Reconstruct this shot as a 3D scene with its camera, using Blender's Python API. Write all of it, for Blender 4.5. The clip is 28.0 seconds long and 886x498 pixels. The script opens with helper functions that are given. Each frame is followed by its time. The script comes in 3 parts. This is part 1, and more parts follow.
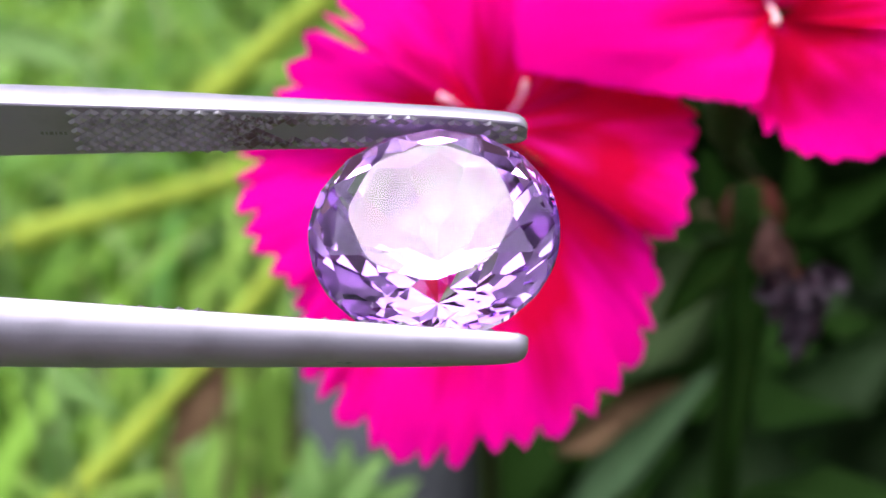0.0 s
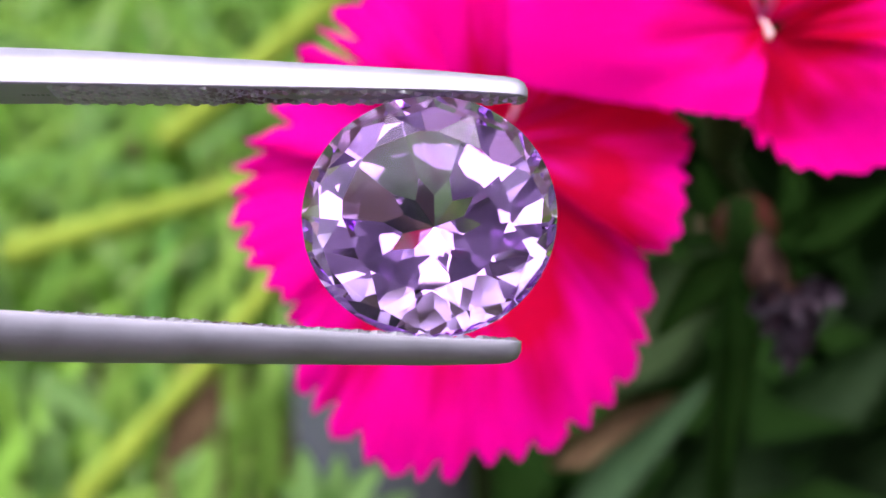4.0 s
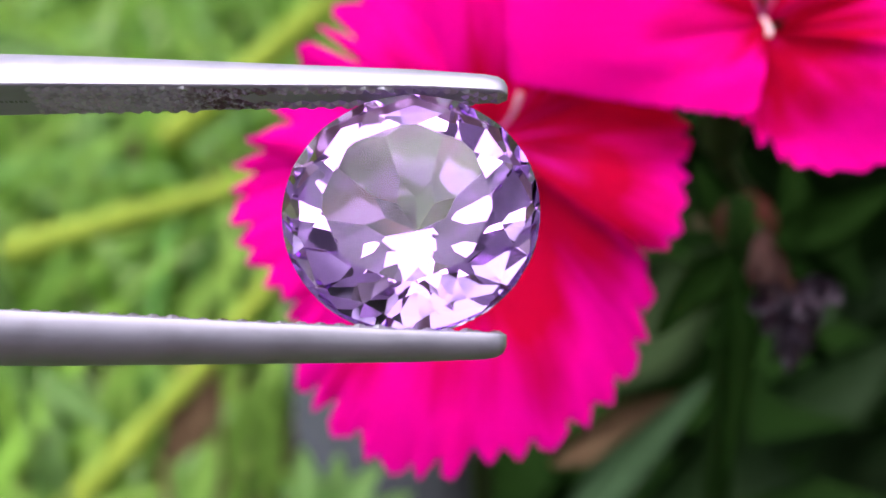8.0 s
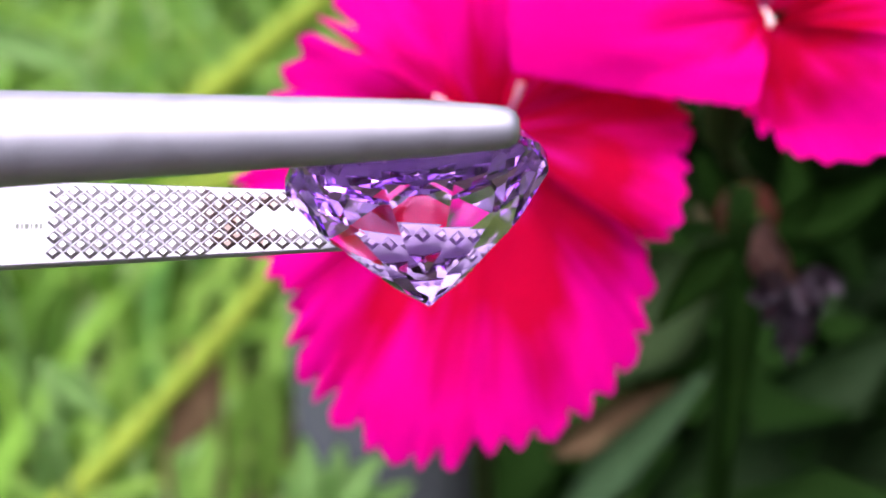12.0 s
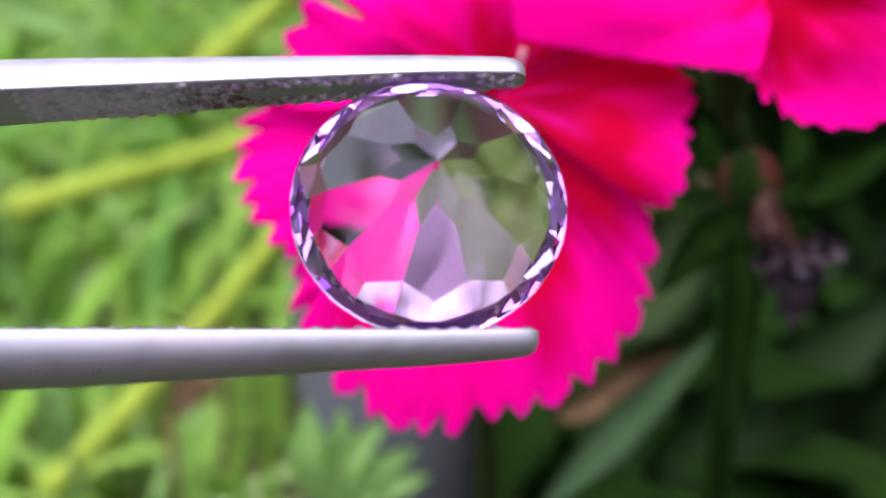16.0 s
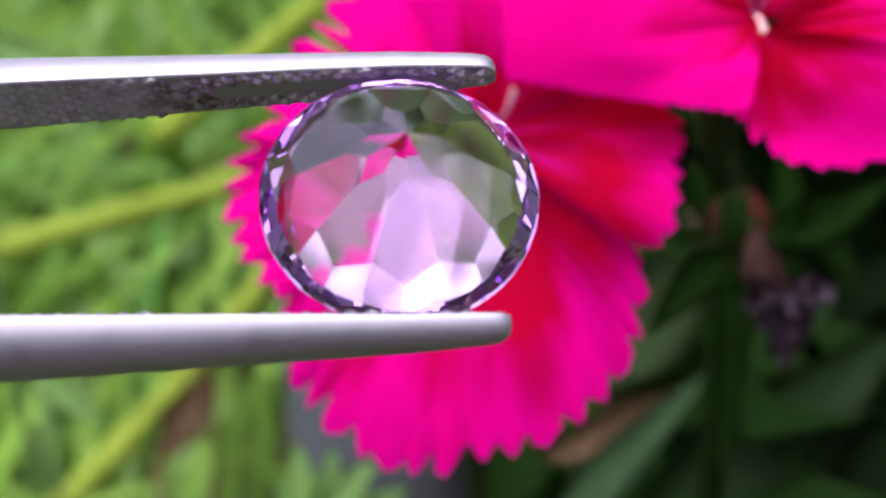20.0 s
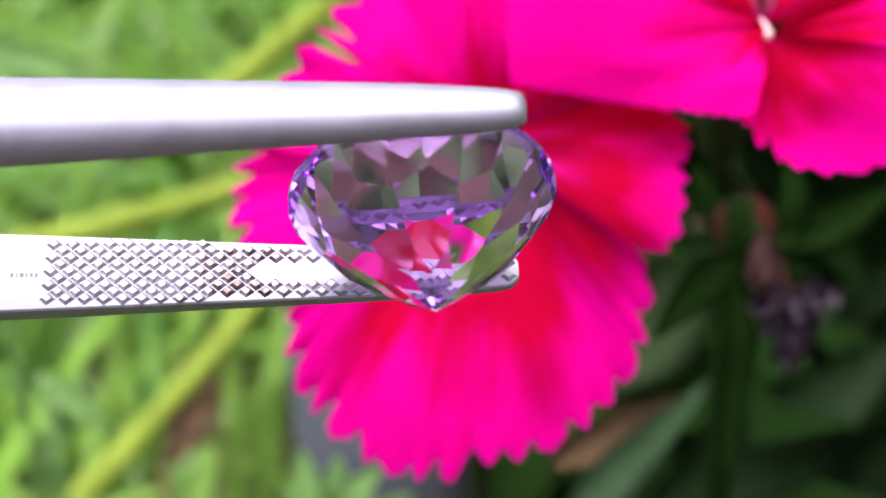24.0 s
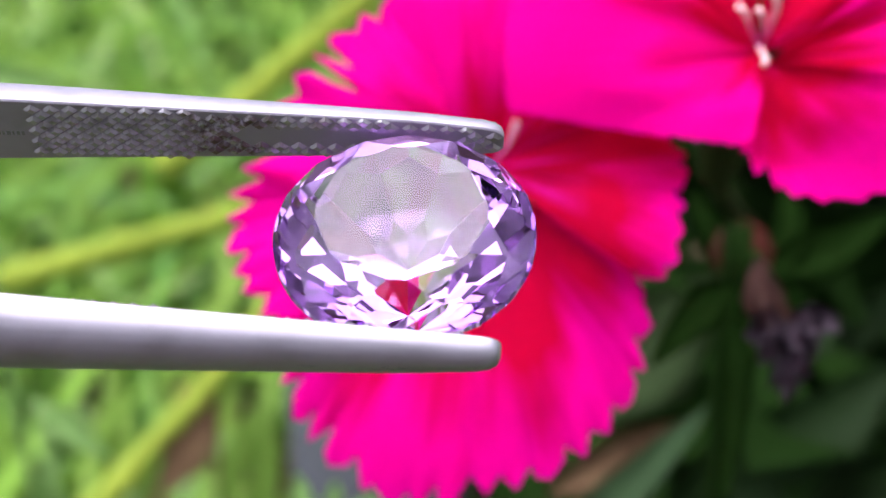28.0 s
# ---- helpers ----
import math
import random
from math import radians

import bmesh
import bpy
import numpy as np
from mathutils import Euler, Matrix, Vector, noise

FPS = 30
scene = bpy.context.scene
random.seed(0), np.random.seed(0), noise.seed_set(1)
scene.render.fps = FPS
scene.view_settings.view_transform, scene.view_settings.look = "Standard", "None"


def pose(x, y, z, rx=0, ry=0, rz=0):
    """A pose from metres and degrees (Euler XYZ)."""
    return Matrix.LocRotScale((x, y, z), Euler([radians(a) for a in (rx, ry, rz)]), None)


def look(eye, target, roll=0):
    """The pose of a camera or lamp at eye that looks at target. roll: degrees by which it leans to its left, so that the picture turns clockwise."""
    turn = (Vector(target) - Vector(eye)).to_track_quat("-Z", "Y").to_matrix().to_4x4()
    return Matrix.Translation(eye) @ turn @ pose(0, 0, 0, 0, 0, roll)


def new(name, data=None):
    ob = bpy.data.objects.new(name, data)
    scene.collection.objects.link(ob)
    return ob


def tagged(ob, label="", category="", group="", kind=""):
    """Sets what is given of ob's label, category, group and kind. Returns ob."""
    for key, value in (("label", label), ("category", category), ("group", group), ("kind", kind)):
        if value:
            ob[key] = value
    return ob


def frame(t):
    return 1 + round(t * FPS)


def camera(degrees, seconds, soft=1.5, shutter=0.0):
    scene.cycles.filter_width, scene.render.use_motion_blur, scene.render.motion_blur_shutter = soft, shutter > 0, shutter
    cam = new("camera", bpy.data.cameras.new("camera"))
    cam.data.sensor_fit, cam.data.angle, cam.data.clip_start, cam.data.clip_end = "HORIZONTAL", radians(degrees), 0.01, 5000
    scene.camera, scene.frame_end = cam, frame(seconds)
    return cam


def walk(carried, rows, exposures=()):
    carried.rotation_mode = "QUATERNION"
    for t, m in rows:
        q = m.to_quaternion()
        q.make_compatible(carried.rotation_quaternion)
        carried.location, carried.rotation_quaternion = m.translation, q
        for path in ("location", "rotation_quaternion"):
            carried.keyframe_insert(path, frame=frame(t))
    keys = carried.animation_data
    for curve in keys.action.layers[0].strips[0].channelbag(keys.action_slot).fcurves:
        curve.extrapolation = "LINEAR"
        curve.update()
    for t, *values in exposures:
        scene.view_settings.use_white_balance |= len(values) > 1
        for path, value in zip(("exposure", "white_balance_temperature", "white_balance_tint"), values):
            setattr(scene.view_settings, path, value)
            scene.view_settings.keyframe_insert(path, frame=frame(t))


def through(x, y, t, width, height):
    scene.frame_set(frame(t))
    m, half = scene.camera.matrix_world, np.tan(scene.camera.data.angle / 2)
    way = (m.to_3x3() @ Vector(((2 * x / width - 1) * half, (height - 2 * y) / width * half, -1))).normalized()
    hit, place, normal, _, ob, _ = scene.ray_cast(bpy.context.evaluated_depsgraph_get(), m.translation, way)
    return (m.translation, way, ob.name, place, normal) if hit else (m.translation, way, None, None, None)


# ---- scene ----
# ---- camera ----
# The lens looks 30 degrees down into a flower bed. VIEW is the slope on which the bed is laid out:
# spot(right, up, away) turns metres along it into a place of the world.
EYE = Vector((0.0, 0.0, 0.42))
VIEW = look(EYE, EYE + Vector((0, math.cos(radians(30)), -math.sin(radians(30)))))


def spot(right, up, away):
    return VIEW @ Vector((right, up, -away))


cam = camera(28.0, 28.0, soft=1.6)
cam.data.dof.use_dof = True
cam.data.dof.focus_distance = 0.084
cam.data.dof.aperture_fstop = 52.0

CAMERA_ROWS = [  # seconds, degrees up, degrees to the left
    (0, 0.000, 0.000), (0.5, 0.111, -0.084), (1, 0.195, -0.111), (1.5, 0.363, -0.251), (2, 0.446, -0.195),
    (2.5, 0.419, -0.197), (3, 0.503, -0.195), (3.5, 0.446, -0.195), (5.5, 0.446, -0.279), (6, 0.558, -0.363),
    (6.5, 0.698, -0.308), (7, 0.503, -0.224), (7.5, 0.222, -0.111), (8, 0.390, -0.195), (8.5, 0.501, -0.224),
    (9, 0.474, -0.224), (9.5, 0.585, -0.251), (10, 0.168, -0.084), (10.5, 0.084, -0.168), (11, 0.084, -0.111),
    (11.5, 0.168, -0.222), (12, 0.084, -0.168), (12.5, -0.113, -0.195), (14.5, -0.977, 0.111), (15, -0.528, 0.055),
    (15.5, -0.836, 0.027), (16, -1.004, -0.084), (16.5, -0.696, -0.084), (17, -0.752, -0.111), (17.5, -0.727, -0.224),
    (18, -0.977, -0.195), (18.5, -0.612, -0.251), (19, -0.224, -0.335), (19.5, 0.138, -0.419), (20, 0.279, -0.392),
    (20.5, 0.195, -0.363), (22.5, -0.558, 0.055), (23, -0.419, -0.084), (23.5, 0.250, -0.140), (24, 0.446, -0.222),
    (24.5, 0.641, -0.111), (25, 1.033, -0.250), (25.5, 1.173, -0.279), (26, 1.312, -0.308), (26.5, 1.339, -0.279),
    (27, 1.228, -0.279), (27.5, 1.339, -0.279), (28, 1.312, -0.306),
]
RIG_ROWS = [  # seconds, millimetres right, up and away, degrees of tip-over and of lean
    (0, -0.43, 0.81, 84.60, 30.3, -1.4), (0.5, -0.77, 1.49, 85.18, 26.9, -1.5), (1, -0.81, 1.37, 84.79, 19.8, -1.6),
    (1.5, -0.87, 1.53, 84.79, 9.6, -1.8), (2, -0.73, 1.93, 83.84, 4, -2), (2.5, -0.57, 1.87, 83.84, -8, -2.2),
    (3, -0.43, 1.76, 82.92, -11.6, -2.3), (3.5, -0.27, 2.04, 82.92, -4, -2.1), (5.5, -0.88, 2.33, 84.78, 28, -1.3),
    (6, -0.91, 1.91, 84.03, 13.1, -1.2), (6.5, -1.36, 2.49, 83.84, 6.4, -1.2), (7, -1.10, 2.28, 82.74, 0, -1.3),
    (7.5, -1.42, 1.93, 82.74, 4.8, -1), (8, -1.21, 2.21, 82.38, 14, -0.8), (8.5, -1.31, 2.38, 82.74, 28, -0.6),
    (9, -0.91, 2.69, 82.01, 39, -0.5), (9.5, -0.76, 2.68, 81.83, 54.8, -0), (10, -0.50, 2.32, 81.67, 74.5, 0.8),
    (10.5, -0.44, 3.18, 81.49, 92, 1.5), (11, -0.90, 3.67, 81.49, 97, 2), (11.5, -0.98, 3.91, 81.32, 102, 1.8),
    (12, -0.95, 3.36, 80.97, 108, 1), (12.5, -0.39, 2.72, 80.81, 125, 1), (14.5, -0.43, 0.57, 79.63, 167.9, 1),
    (15, -0.57, 0.52, 77.65, 173.5, 1), (15.5, -0.78, 0.42, 77.81, 183.2, 1.5), (16, -0.50, 0.46, 77.03, 197.3, 2),
    (16.5, -1.08, -0.00, 76.24, 211.4, 2.7), (17, -1.08, 0.26, 75.78, 223.3, 3.3), (17.5, -1.01, 0.05, 75.93, 233.5, 3.7),
    (18, -1.04, -0.18, 75.63, 237.5, 4), (18.5, -1.45, 0.59, 75.94, 233.5, 3.7), (19, -1.36, 1.17, 75.63, 225.4, 3.3),
    (19.5, -1.73, 2.74, 76.55, 219, 3), (20, -1.35, 2.53, 76.23, 203, 2.6), (20.5, -1.32, 2.32, 77.01, 194.6, 2),
    (22.5, -1.24, 1.00, 77.81, 162.5, 1), (23, -1.29, 1.14, 77.65, 152, 1), (23.5, -0.94, 2.51, 79.10, 137.5, 1),
    (24, -0.60, 2.92, 79.42, 125, 1), (24.5, -0.87, 2.93, 80.60, 111, 0.9), (25, -0.62, 3.27, 80.58, 102, 0.8),
    (25.5, -0.48, 3.29, 81.27, 95, -0.2), (26, -0.44, 2.93, 81.63, 76.5, -1.2), (26.5, -0.62, 2.82, 81.63, 63, -1.2),
    (27, -0.63, 2.58, 80.77, 51, -1.5), (27.5, -1.00, 2.44, 81.12, 44.3, -2), (28, -1.32, 2.39, 80.77, 34.1, -2.4),
]
EXPOSURES = [(0, 2.62), (1, 2.42), (3, 2.57), (7, 2.54), (9, 2.42), (11, 2.57), (12, 2.62), (15, 2.72), (16, 2.62), (18, 2.54), (19, 2.37), (20, 2.27), (23, 2.70), (25, 2.60), (28, 2.60)]
walk(cam, [(t, VIEW @ pose(0, 0, 0, up, left, 0)) for t, up, left in CAMERA_ROWS], exposures=EXPOSURES)

# ---- daylight ----
SUN_UP, SUN_AZ = 82.0, -150.0          # degrees over the horizon; degrees from +y towards +x
world = bpy.data.worlds.new("sky")
scene.world = world
world.use_nodes = True
nt = world.node_tree
sky = nt.nodes.new("ShaderNodeTexSky")
sky.sky_type = "NISHITA"
sky.sun_disc = False
sky.sun_elevation = radians(SUN_UP)
sky.sun_rotation = radians(SUN_AZ)
sky.air_density, sky.dust_density, sky.ozone_density = 1.0, 3.0, 0.6
haze = nt.nodes.new("ShaderNodeHueSaturation")
haze.inputs["Saturation"].default_value = 0.35
nt.links.new(sky.outputs[0], haze.inputs["Color"])
nt.links.new(haze.outputs[0], nt.nodes["Background"].inputs["Color"])
nt.nodes["Background"].inputs["Strength"].default_value = 0.13

sun_data = bpy.data.lights.new("sun", "SUN")
sun_data.energy, sun_data.angle, sun_data.color = 0.32, radians(44), (0.97, 0.97, 1.0)
sun = new("sun", sun_data)
az, el = radians(SUN_AZ), radians(SUN_UP)
sun_from = Vector((math.sin(az) * math.cos(el), math.cos(az) * math.cos(el), math.sin(el)))
sun.matrix_basis = look(sun_from * 20, (0, 0, 0))


# clear stones need long light paths
scene.cycles.max_bounces = 24
scene.cycles.glossy_bounces = 16
scene.cycles.transmission_bounces = 20


# ---- materials ----
def material(name):
    m = bpy.data.materials.new(name)
    m.use_nodes = True
    t = m.node_tree
    t.nodes.clear()
    return m, t, t.nodes.new("ShaderNodeOutputMaterial")


def node(t, kind, links=None, **values):
    n = t.nodes.new(kind)
    for k, v in values.items():
        n.inputs[k.replace("_", " ")].default_value = v
    for k, v in (links or {}).items():
        t.links.new(v, n.inputs[k])
    return n


def ramp(t, source, *stops):
    n = t.nodes.new("ShaderNodeValToRGB")
    e = n.color_ramp.elements
    while len(e) < len(stops):
        e.new(0.5)
    for i, (p, c) in enumerate(stops):
        e[i].position, e[i].color = p, (*c, 1)
    t.links.new(source, n.inputs[0])
    return n.outputs[0]


def maths(t, op, a, b=None):
    n = t.nodes.new("ShaderNodeMath")
    n.operation = op
    for i, v in enumerate((a, b)):
        if v is None:
            continue
        if isinstance(v, (int, float)):
            n.inputs[i].default_value = v
        else:
            t.links.new(v, n.inputs[i])
    return n.outputs[0]


def mixed(t, fac, a, b, blend="MIX"):
    n = t.nodes.new("ShaderNodeMix")
    n.data_type, n.blend_type = "RGBA", blend
    for i, v in ((0, fac), (6, a), (7, b)):
        if isinstance(v, (int, float)):
            n.inputs[i].default_value = v
        elif isinstance(v, tuple):
            n.inputs[i].default_value = (*v, 1)
        else:
            t.links.new(v, n.inputs[i])
    return n.outputs[2]


def noise_tex(t, vector, scale, detail=3, rough=0.55):
    n = node(t, "ShaderNodeTexNoise", {"Vector": vector})
    n.inputs["Scale"].default_value, n.inputs["Detail"].default_value = scale, detail
    n.inputs["Roughness"].default_value = rough
    return n.outputs[0]


def place(t):
    return t.nodes.new("ShaderNodeTexCoord").outputs["Object"]


def bumped(t, height, distance, strength=0.5):
    n = node(t, "ShaderNodeBump", {"Height": height})
    n.inputs["Distance"].default_value, n.inputs["Strength"].default_value = distance, strength
    return n.outputs[0]


def leafy(name, colours, gloss=0.45, through=0.35, scale=60.0, island=True, sheen=0.3):
    """Foliage: a palette picked leaf by leaf, mottled, part of the light passes through."""
    m, t, out = material(name)
    p = place(t)
    if island:
        pick = t.nodes.new("ShaderNodeNewGeometry").outputs["Random Per Island"]
    else:
        pick = t.nodes.new("ShaderNodeObjectInfo").outputs["Random"]
    n = len(colours)
    base = ramp(t, pick, *[(i / max(1, n - 1), c) for i, c in enumerate(colours)])
    mott = noise_tex(t, p, scale)
    fine = noise_tex(t, p, scale * 9, 2)
    c = mixed(t, 0.55, base, ramp(t, mott, (0.3, (0.45, 0.5, 0.4)), (0.7, (1.0, 1.0, 1.0))), "MULTIPLY")
    c = mixed(t, 0.25, c, ramp(t, fine, (0.35, (0.5, 0.5, 0.5)), (0.65, (1, 1, 1))), "MULTIPLY")
    b = node(t, "ShaderNodeBsdfPrincipled", {"Base Color": c, "Normal": bumped(t, fine, 0.0004)}, Roughness=gloss)
    b.inputs["Specular IOR Level"].default_value = sheen
    tr = node(t, "ShaderNodeBsdfTranslucent", {"Color": c})
    mx = node(t, "ShaderNodeMixShader", {1: b.outputs[0], 2: tr.outputs[0]})
    mx.inputs[0].default_value = through
    t.links.new(mx.outputs[0], out.inputs[0])
    return m


def petal_material(name, edge, heart):
    """Velvet petal: deep red heart, magenta margin, veins that run outwards."""
    m, t, out = material(name)
    p = place(t)
    uv = node(t, "ShaderNodeSeparateXYZ", {0: t.nodes.new("ShaderNodeTexCoord").outputs["UV"]})
    across, along = uv.outputs[0], uv.outputs[1]
    own = maths(t, "MULTIPLY", t.nodes.new("ShaderNodeObjectInfo").outputs["Random"], 40.0)

    def streaks(wide, long, detail):
        n = t.nodes.new("ShaderNodeTexNoise")
        v = node(t, "ShaderNodeCombineXYZ", {0: maths(t, "MULTIPLY", across, wide), 1: maths(t, "MULTIPLY", along, long), 2: own})
        t.links.new(v.outputs[0], n.inputs["Vector"])
        n.inputs["Scale"].default_value, n.inputs["Detail"].default_value = 1.0, detail
        return n

    vein, broad = streaks(30.0, 1.5, 4), streaks(3.2, 1.3, 2)
    rr = maths(t, "ADD", along, maths(t, "MULTIPLY", maths(t, "SUBTRACT", broad.outputs[0], 0.5), 1.3))
    rr = maths(t, "ADD", rr, maths(t, "MULTIPLY", maths(t, "SUBTRACT", vein.outputs[0], 0.5), 0.34))
    c = ramp(t, rr, (0.46, heart), (0.64, tuple(a * 0.5 + b * 0.5 for a, b in zip(heart, edge))), (0.80, edge))
    throat = maths(t, "MULTIPLY", ramp(t, along, (0.06, (1, 1, 1)), (0.28, (0, 0, 0))), ramp(t, streaks(9.0, 0.8, 2).outputs[0], (0.48, (0, 0, 0)), (0.62, (0.8, 0.8, 0.8))))
    c = mixed(t, throat, c, (0.90, 0.012, 0.46))
    grain = noise_tex(t, p, 2600, 3)
    c = mixed(t, 0.3, c, ramp(t, grain, (0.3, (0.75, 0.7, 0.75)), (0.7, (1, 1, 1))), "MULTIPLY")
    b = node(t, "ShaderNodeBsdfPrincipled", {"Base Color": c, "Normal": bumped(t, vein.outputs[0], 0.0005, 0.5)}, Roughness=0.75)
    b.inputs["Specular IOR Level"].default_value = 0.05
    tr = node(t, "ShaderNodeBsdfTranslucent", {"Color": c})
    mx = node(t, "ShaderNodeMixShader", {1: b.outputs[0], 2: tr.outputs[0]})
    mx.inputs[0].default_value = 0.36
    t.links.new(mx.outputs[0], out.inputs[0])
    return m


def style_material():
    """Curled style: lilac at its foot, cream pink at its tip."""
    m, t, out = material("pale_pink_style")
    p = place(t)
    z = node(t, "ShaderNodeSeparateXYZ", {0: p}).outputs[2]
    c = ramp(t, maths(t, "MULTIPLY", z, 140.0), (0.0, (0.72, 0.015, 0.36)), (0.45, (0.72, 0.14, 0.48)), (0.8, (0.80, 0.46, 0.52)))
    c = mixed(t, 0.3, c, ramp(t, noise_tex(t, p, 1800), (0.3, (0.7, 0.6, 0.65)), (0.7, (1, 1, 1))), "MULTIPLY")
    b = node(t, "ShaderNodeBsdfPrincipled", {"Base Color": c}, Roughness=0.7)
    b.inputs["Specular IOR Level"].default_value = 0.15
    t.links.new(b.outputs[0], out.inputs[0])
    return m


def steel_material():
    m, t, out = material("brushed_steel")
    p = place(t)
    mp = node(t, "ShaderNodeMapping", {0: p})
    mp.inputs["Scale"].default_value = (60, 2600, 2600)
    lines = noise_tex(t, mp.outputs[0], 1.0, 2)
    spots = noise_tex(t, p, 420, 4, 0.6)
    c = mixed(t, 0.5, ramp(t, spots, (0.25, (0.25, 0.228, 0.28)), (0.5, (0.37, 0.34, 0.43))), (0.36, 0.33, 0.415))
    b = node(t, "ShaderNodeBsdfPrincipled", {"Base Color": c, "Normal": bumped(t, lines, 0.00002, 0.5)}, Metallic=1.0)
    t.links.new(ramp(t, spots, (0.3, (0.54, 0.54, 0.54)), (0.75, (0.64, 0.64, 0.64))), b.inputs["Roughness"])
    t.links.new(b.outputs[0], out.inputs[0])
    return m


def jaw_material():
    """Worn steel teeth: bright flats, grime and a little rust in the grooves."""
    m, t, out = material("worn_jaw_steel")
    p = place(t)
    grime, rust = noise_tex(t, p, 900, 4, 0.65), noise_tex(t, p, 240, 3)
    c = ramp(t, grime, (0.25, (0.20, 0.185, 0.20)), (0.50, (0.40, 0.37, 0.42)))
    c = mixed(t, ramp(t, rust, (0.60, (0, 0, 0)), (0.72, (0.55, 0.55, 0.55))), c, (0.20, 0.10, 0.08))
    x = node(t, "ShaderNodeSeparateXYZ", {0: p}).outputs[0]
    near = ramp(t, maths(t, "ABSOLUTE", maths(t, "MULTIPLY", maths(t, "ADD", x, 0.0085), 250.0)), (0.3, (1, 1, 1)), (0.8, (0, 0, 0)))
    soiled = maths(t, "MULTIPLY", near, ramp(t, noise_tex(t, p, 1500, 4, 0.7), (0.42, (0, 0, 0)), (0.55, (0.85, 0.85, 0.85))))
    c = mixed(t, soiled, c, (0.10, 0.055, 0.05))
    b = node(t, "ShaderNodeBsdfPrincipled", {"Base Color": c, "Normal": bumped(t, grime, 0.000004, 0.1)}, Metallic=1.0, Roughness=0.42)
    t.links.new(b.outputs[0], out.inputs[0])
    return m


def gem_material():
    m, t, out = material("pale_violet_quartz")
    g = t.nodes.new("ShaderNodeBsdfGlass")
    g.inputs["Color"].default_value = (0.87, 0.738, 0.95, 1)
    g.inputs["Roughness"].default_value = 0.0
    g.inputs["IOR"].default_value = 1.55
    t.links.new(g.outputs[0], out.inputs[0])
    return m


def earthy(name, dark, light, scale, rough=0.95, relief=0.004, low=0.3, high=0.7):
    m, t, out = material(name)
    p = place(t)
    a, b2 = noise_tex(t, p, scale, 5, 0.65), noise_tex(t, p, scale * 8, 3)
    c = mixed(t, 0.4, ramp(t, a, (low, dark), (high, light)), ramp(t, b2, (low, dark), (high, light)))
    b = node(t, "ShaderNodeBsdfPrincipled", {"Base Color": c, "Normal": bumped(t, a, relief)}, Roughness=rough)
    b.inputs["Specular IOR Level"].default_value = 0.15
    t.links.new(b.outputs[0], out.inputs[0])
    return m


STEEL = steel_material()
JAW = jaw_material()
GEM = gem_material()
PETAL = petal_material("magenta_petal", (0.95, 0.0005, 0.435), (0.66, 0.0005, 0.060))
STYLE = style_material()
GRASS = leafy("grass_green", [(0.16, 0.33, 0.04), (0.27, 0.46, 0.075), (0.05, 0.14, 0.02), (0.40, 0.60, 0.13), (0.17, 0.37, 0.10), (0.50, 0.65, 0.29)], 0.6, 0.4, 60, True, 0.1)
RUNNER = leafy("yellow_green_stem", [(0.30, 0.38, 0.05), (0.34, 0.42, 0.06)], 0.6, 0.2, 90, True, 0.1)
PALE_LEAF = leafy("blue_green_leaf", [(0.38, 0.58, 0.22), (0.30, 0.50, 0.17)], 0.5, 0.3, 50)
# Darkened green; the shade over these leaves is mixed into the base colour.
SHADE_LEAF = leafy("painted_shade_leaf", [(0.028, 0.060, 0.020), (0.036, 0.072, 0.026)], 0.6, 0.1, 50, True, 0.15)
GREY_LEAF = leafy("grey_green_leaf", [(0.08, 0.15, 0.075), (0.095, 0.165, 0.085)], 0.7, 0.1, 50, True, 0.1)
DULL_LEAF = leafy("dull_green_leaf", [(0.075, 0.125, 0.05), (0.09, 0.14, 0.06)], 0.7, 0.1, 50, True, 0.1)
MID_LEAF = leafy("mid_green_leaf", [(0.10, 0.22, 0.06), (0.13, 0.27, 0.08)], 0.5, 0.3, 50)
# Near-black green: the deep shade of the bed is put into this colour.
DEEP_SHADE_LEAF = leafy("painted_deep_shade_leaf", [(0.010, 0.027, 0.005), (0.017, 0.044, 0.008), (0.008, 0.020, 0.004)], 0.85, 0.05, 40, True, 0.03)
CALYX = leafy("calyx_green", [(0.022, 0.034, 0.010), (0.028, 0.040, 0.012)], 0.6, 0.15, 200, True, 0.15)
HEDGE = leafy("hedge_green", [(0.10, 0.16, 0.06), (0.16, 0.22, 0.09), (0.12, 0.17, 0.08)], 0.5, 0.3, 8)
# Dark and pale blotches are there to vary the tones inside the stone.
RENDER = earthy("pale_render", (0.09, 0.09, 0.10), (0.52, 0.52, 0.55), 1.8, 0.9, 0.003, 0.43, 0.57)
TREE_LEAF = leafy("grey_tree_green", [(0.16, 0.175, 0.11), (0.26, 0.27, 0.17), (0.20, 0.21, 0.14)], 0.6, 0.25, 8, True, 0.15)
WITHERED = earthy("withered_petal", (0.05, 0.036, 0.05), (0.20, 0.145, 0.21), 320, 0.9, 0.0006)
DRY = earthy("dry_brown_calyx", (0.07, 0.035, 0.032), (0.19, 0.10, 0.09), 300, 0.85, 0.0004)
RED_BUD = earthy("dark_red_bud", (0.020, 0.003, 0.002), (0.055, 0.006, 0.004), 400, 0.7, 0.0003)
BARK = earthy("tree_bark", (0.05, 0.04, 0.03), (0.16, 0.13, 0.10), 14, 0.9, 0.01)
STRAW = earthy("dry_leaf_brown", (0.09, 0.05, 0.03), (0.24, 0.15, 0.09), 90, 0.9, 0.001)
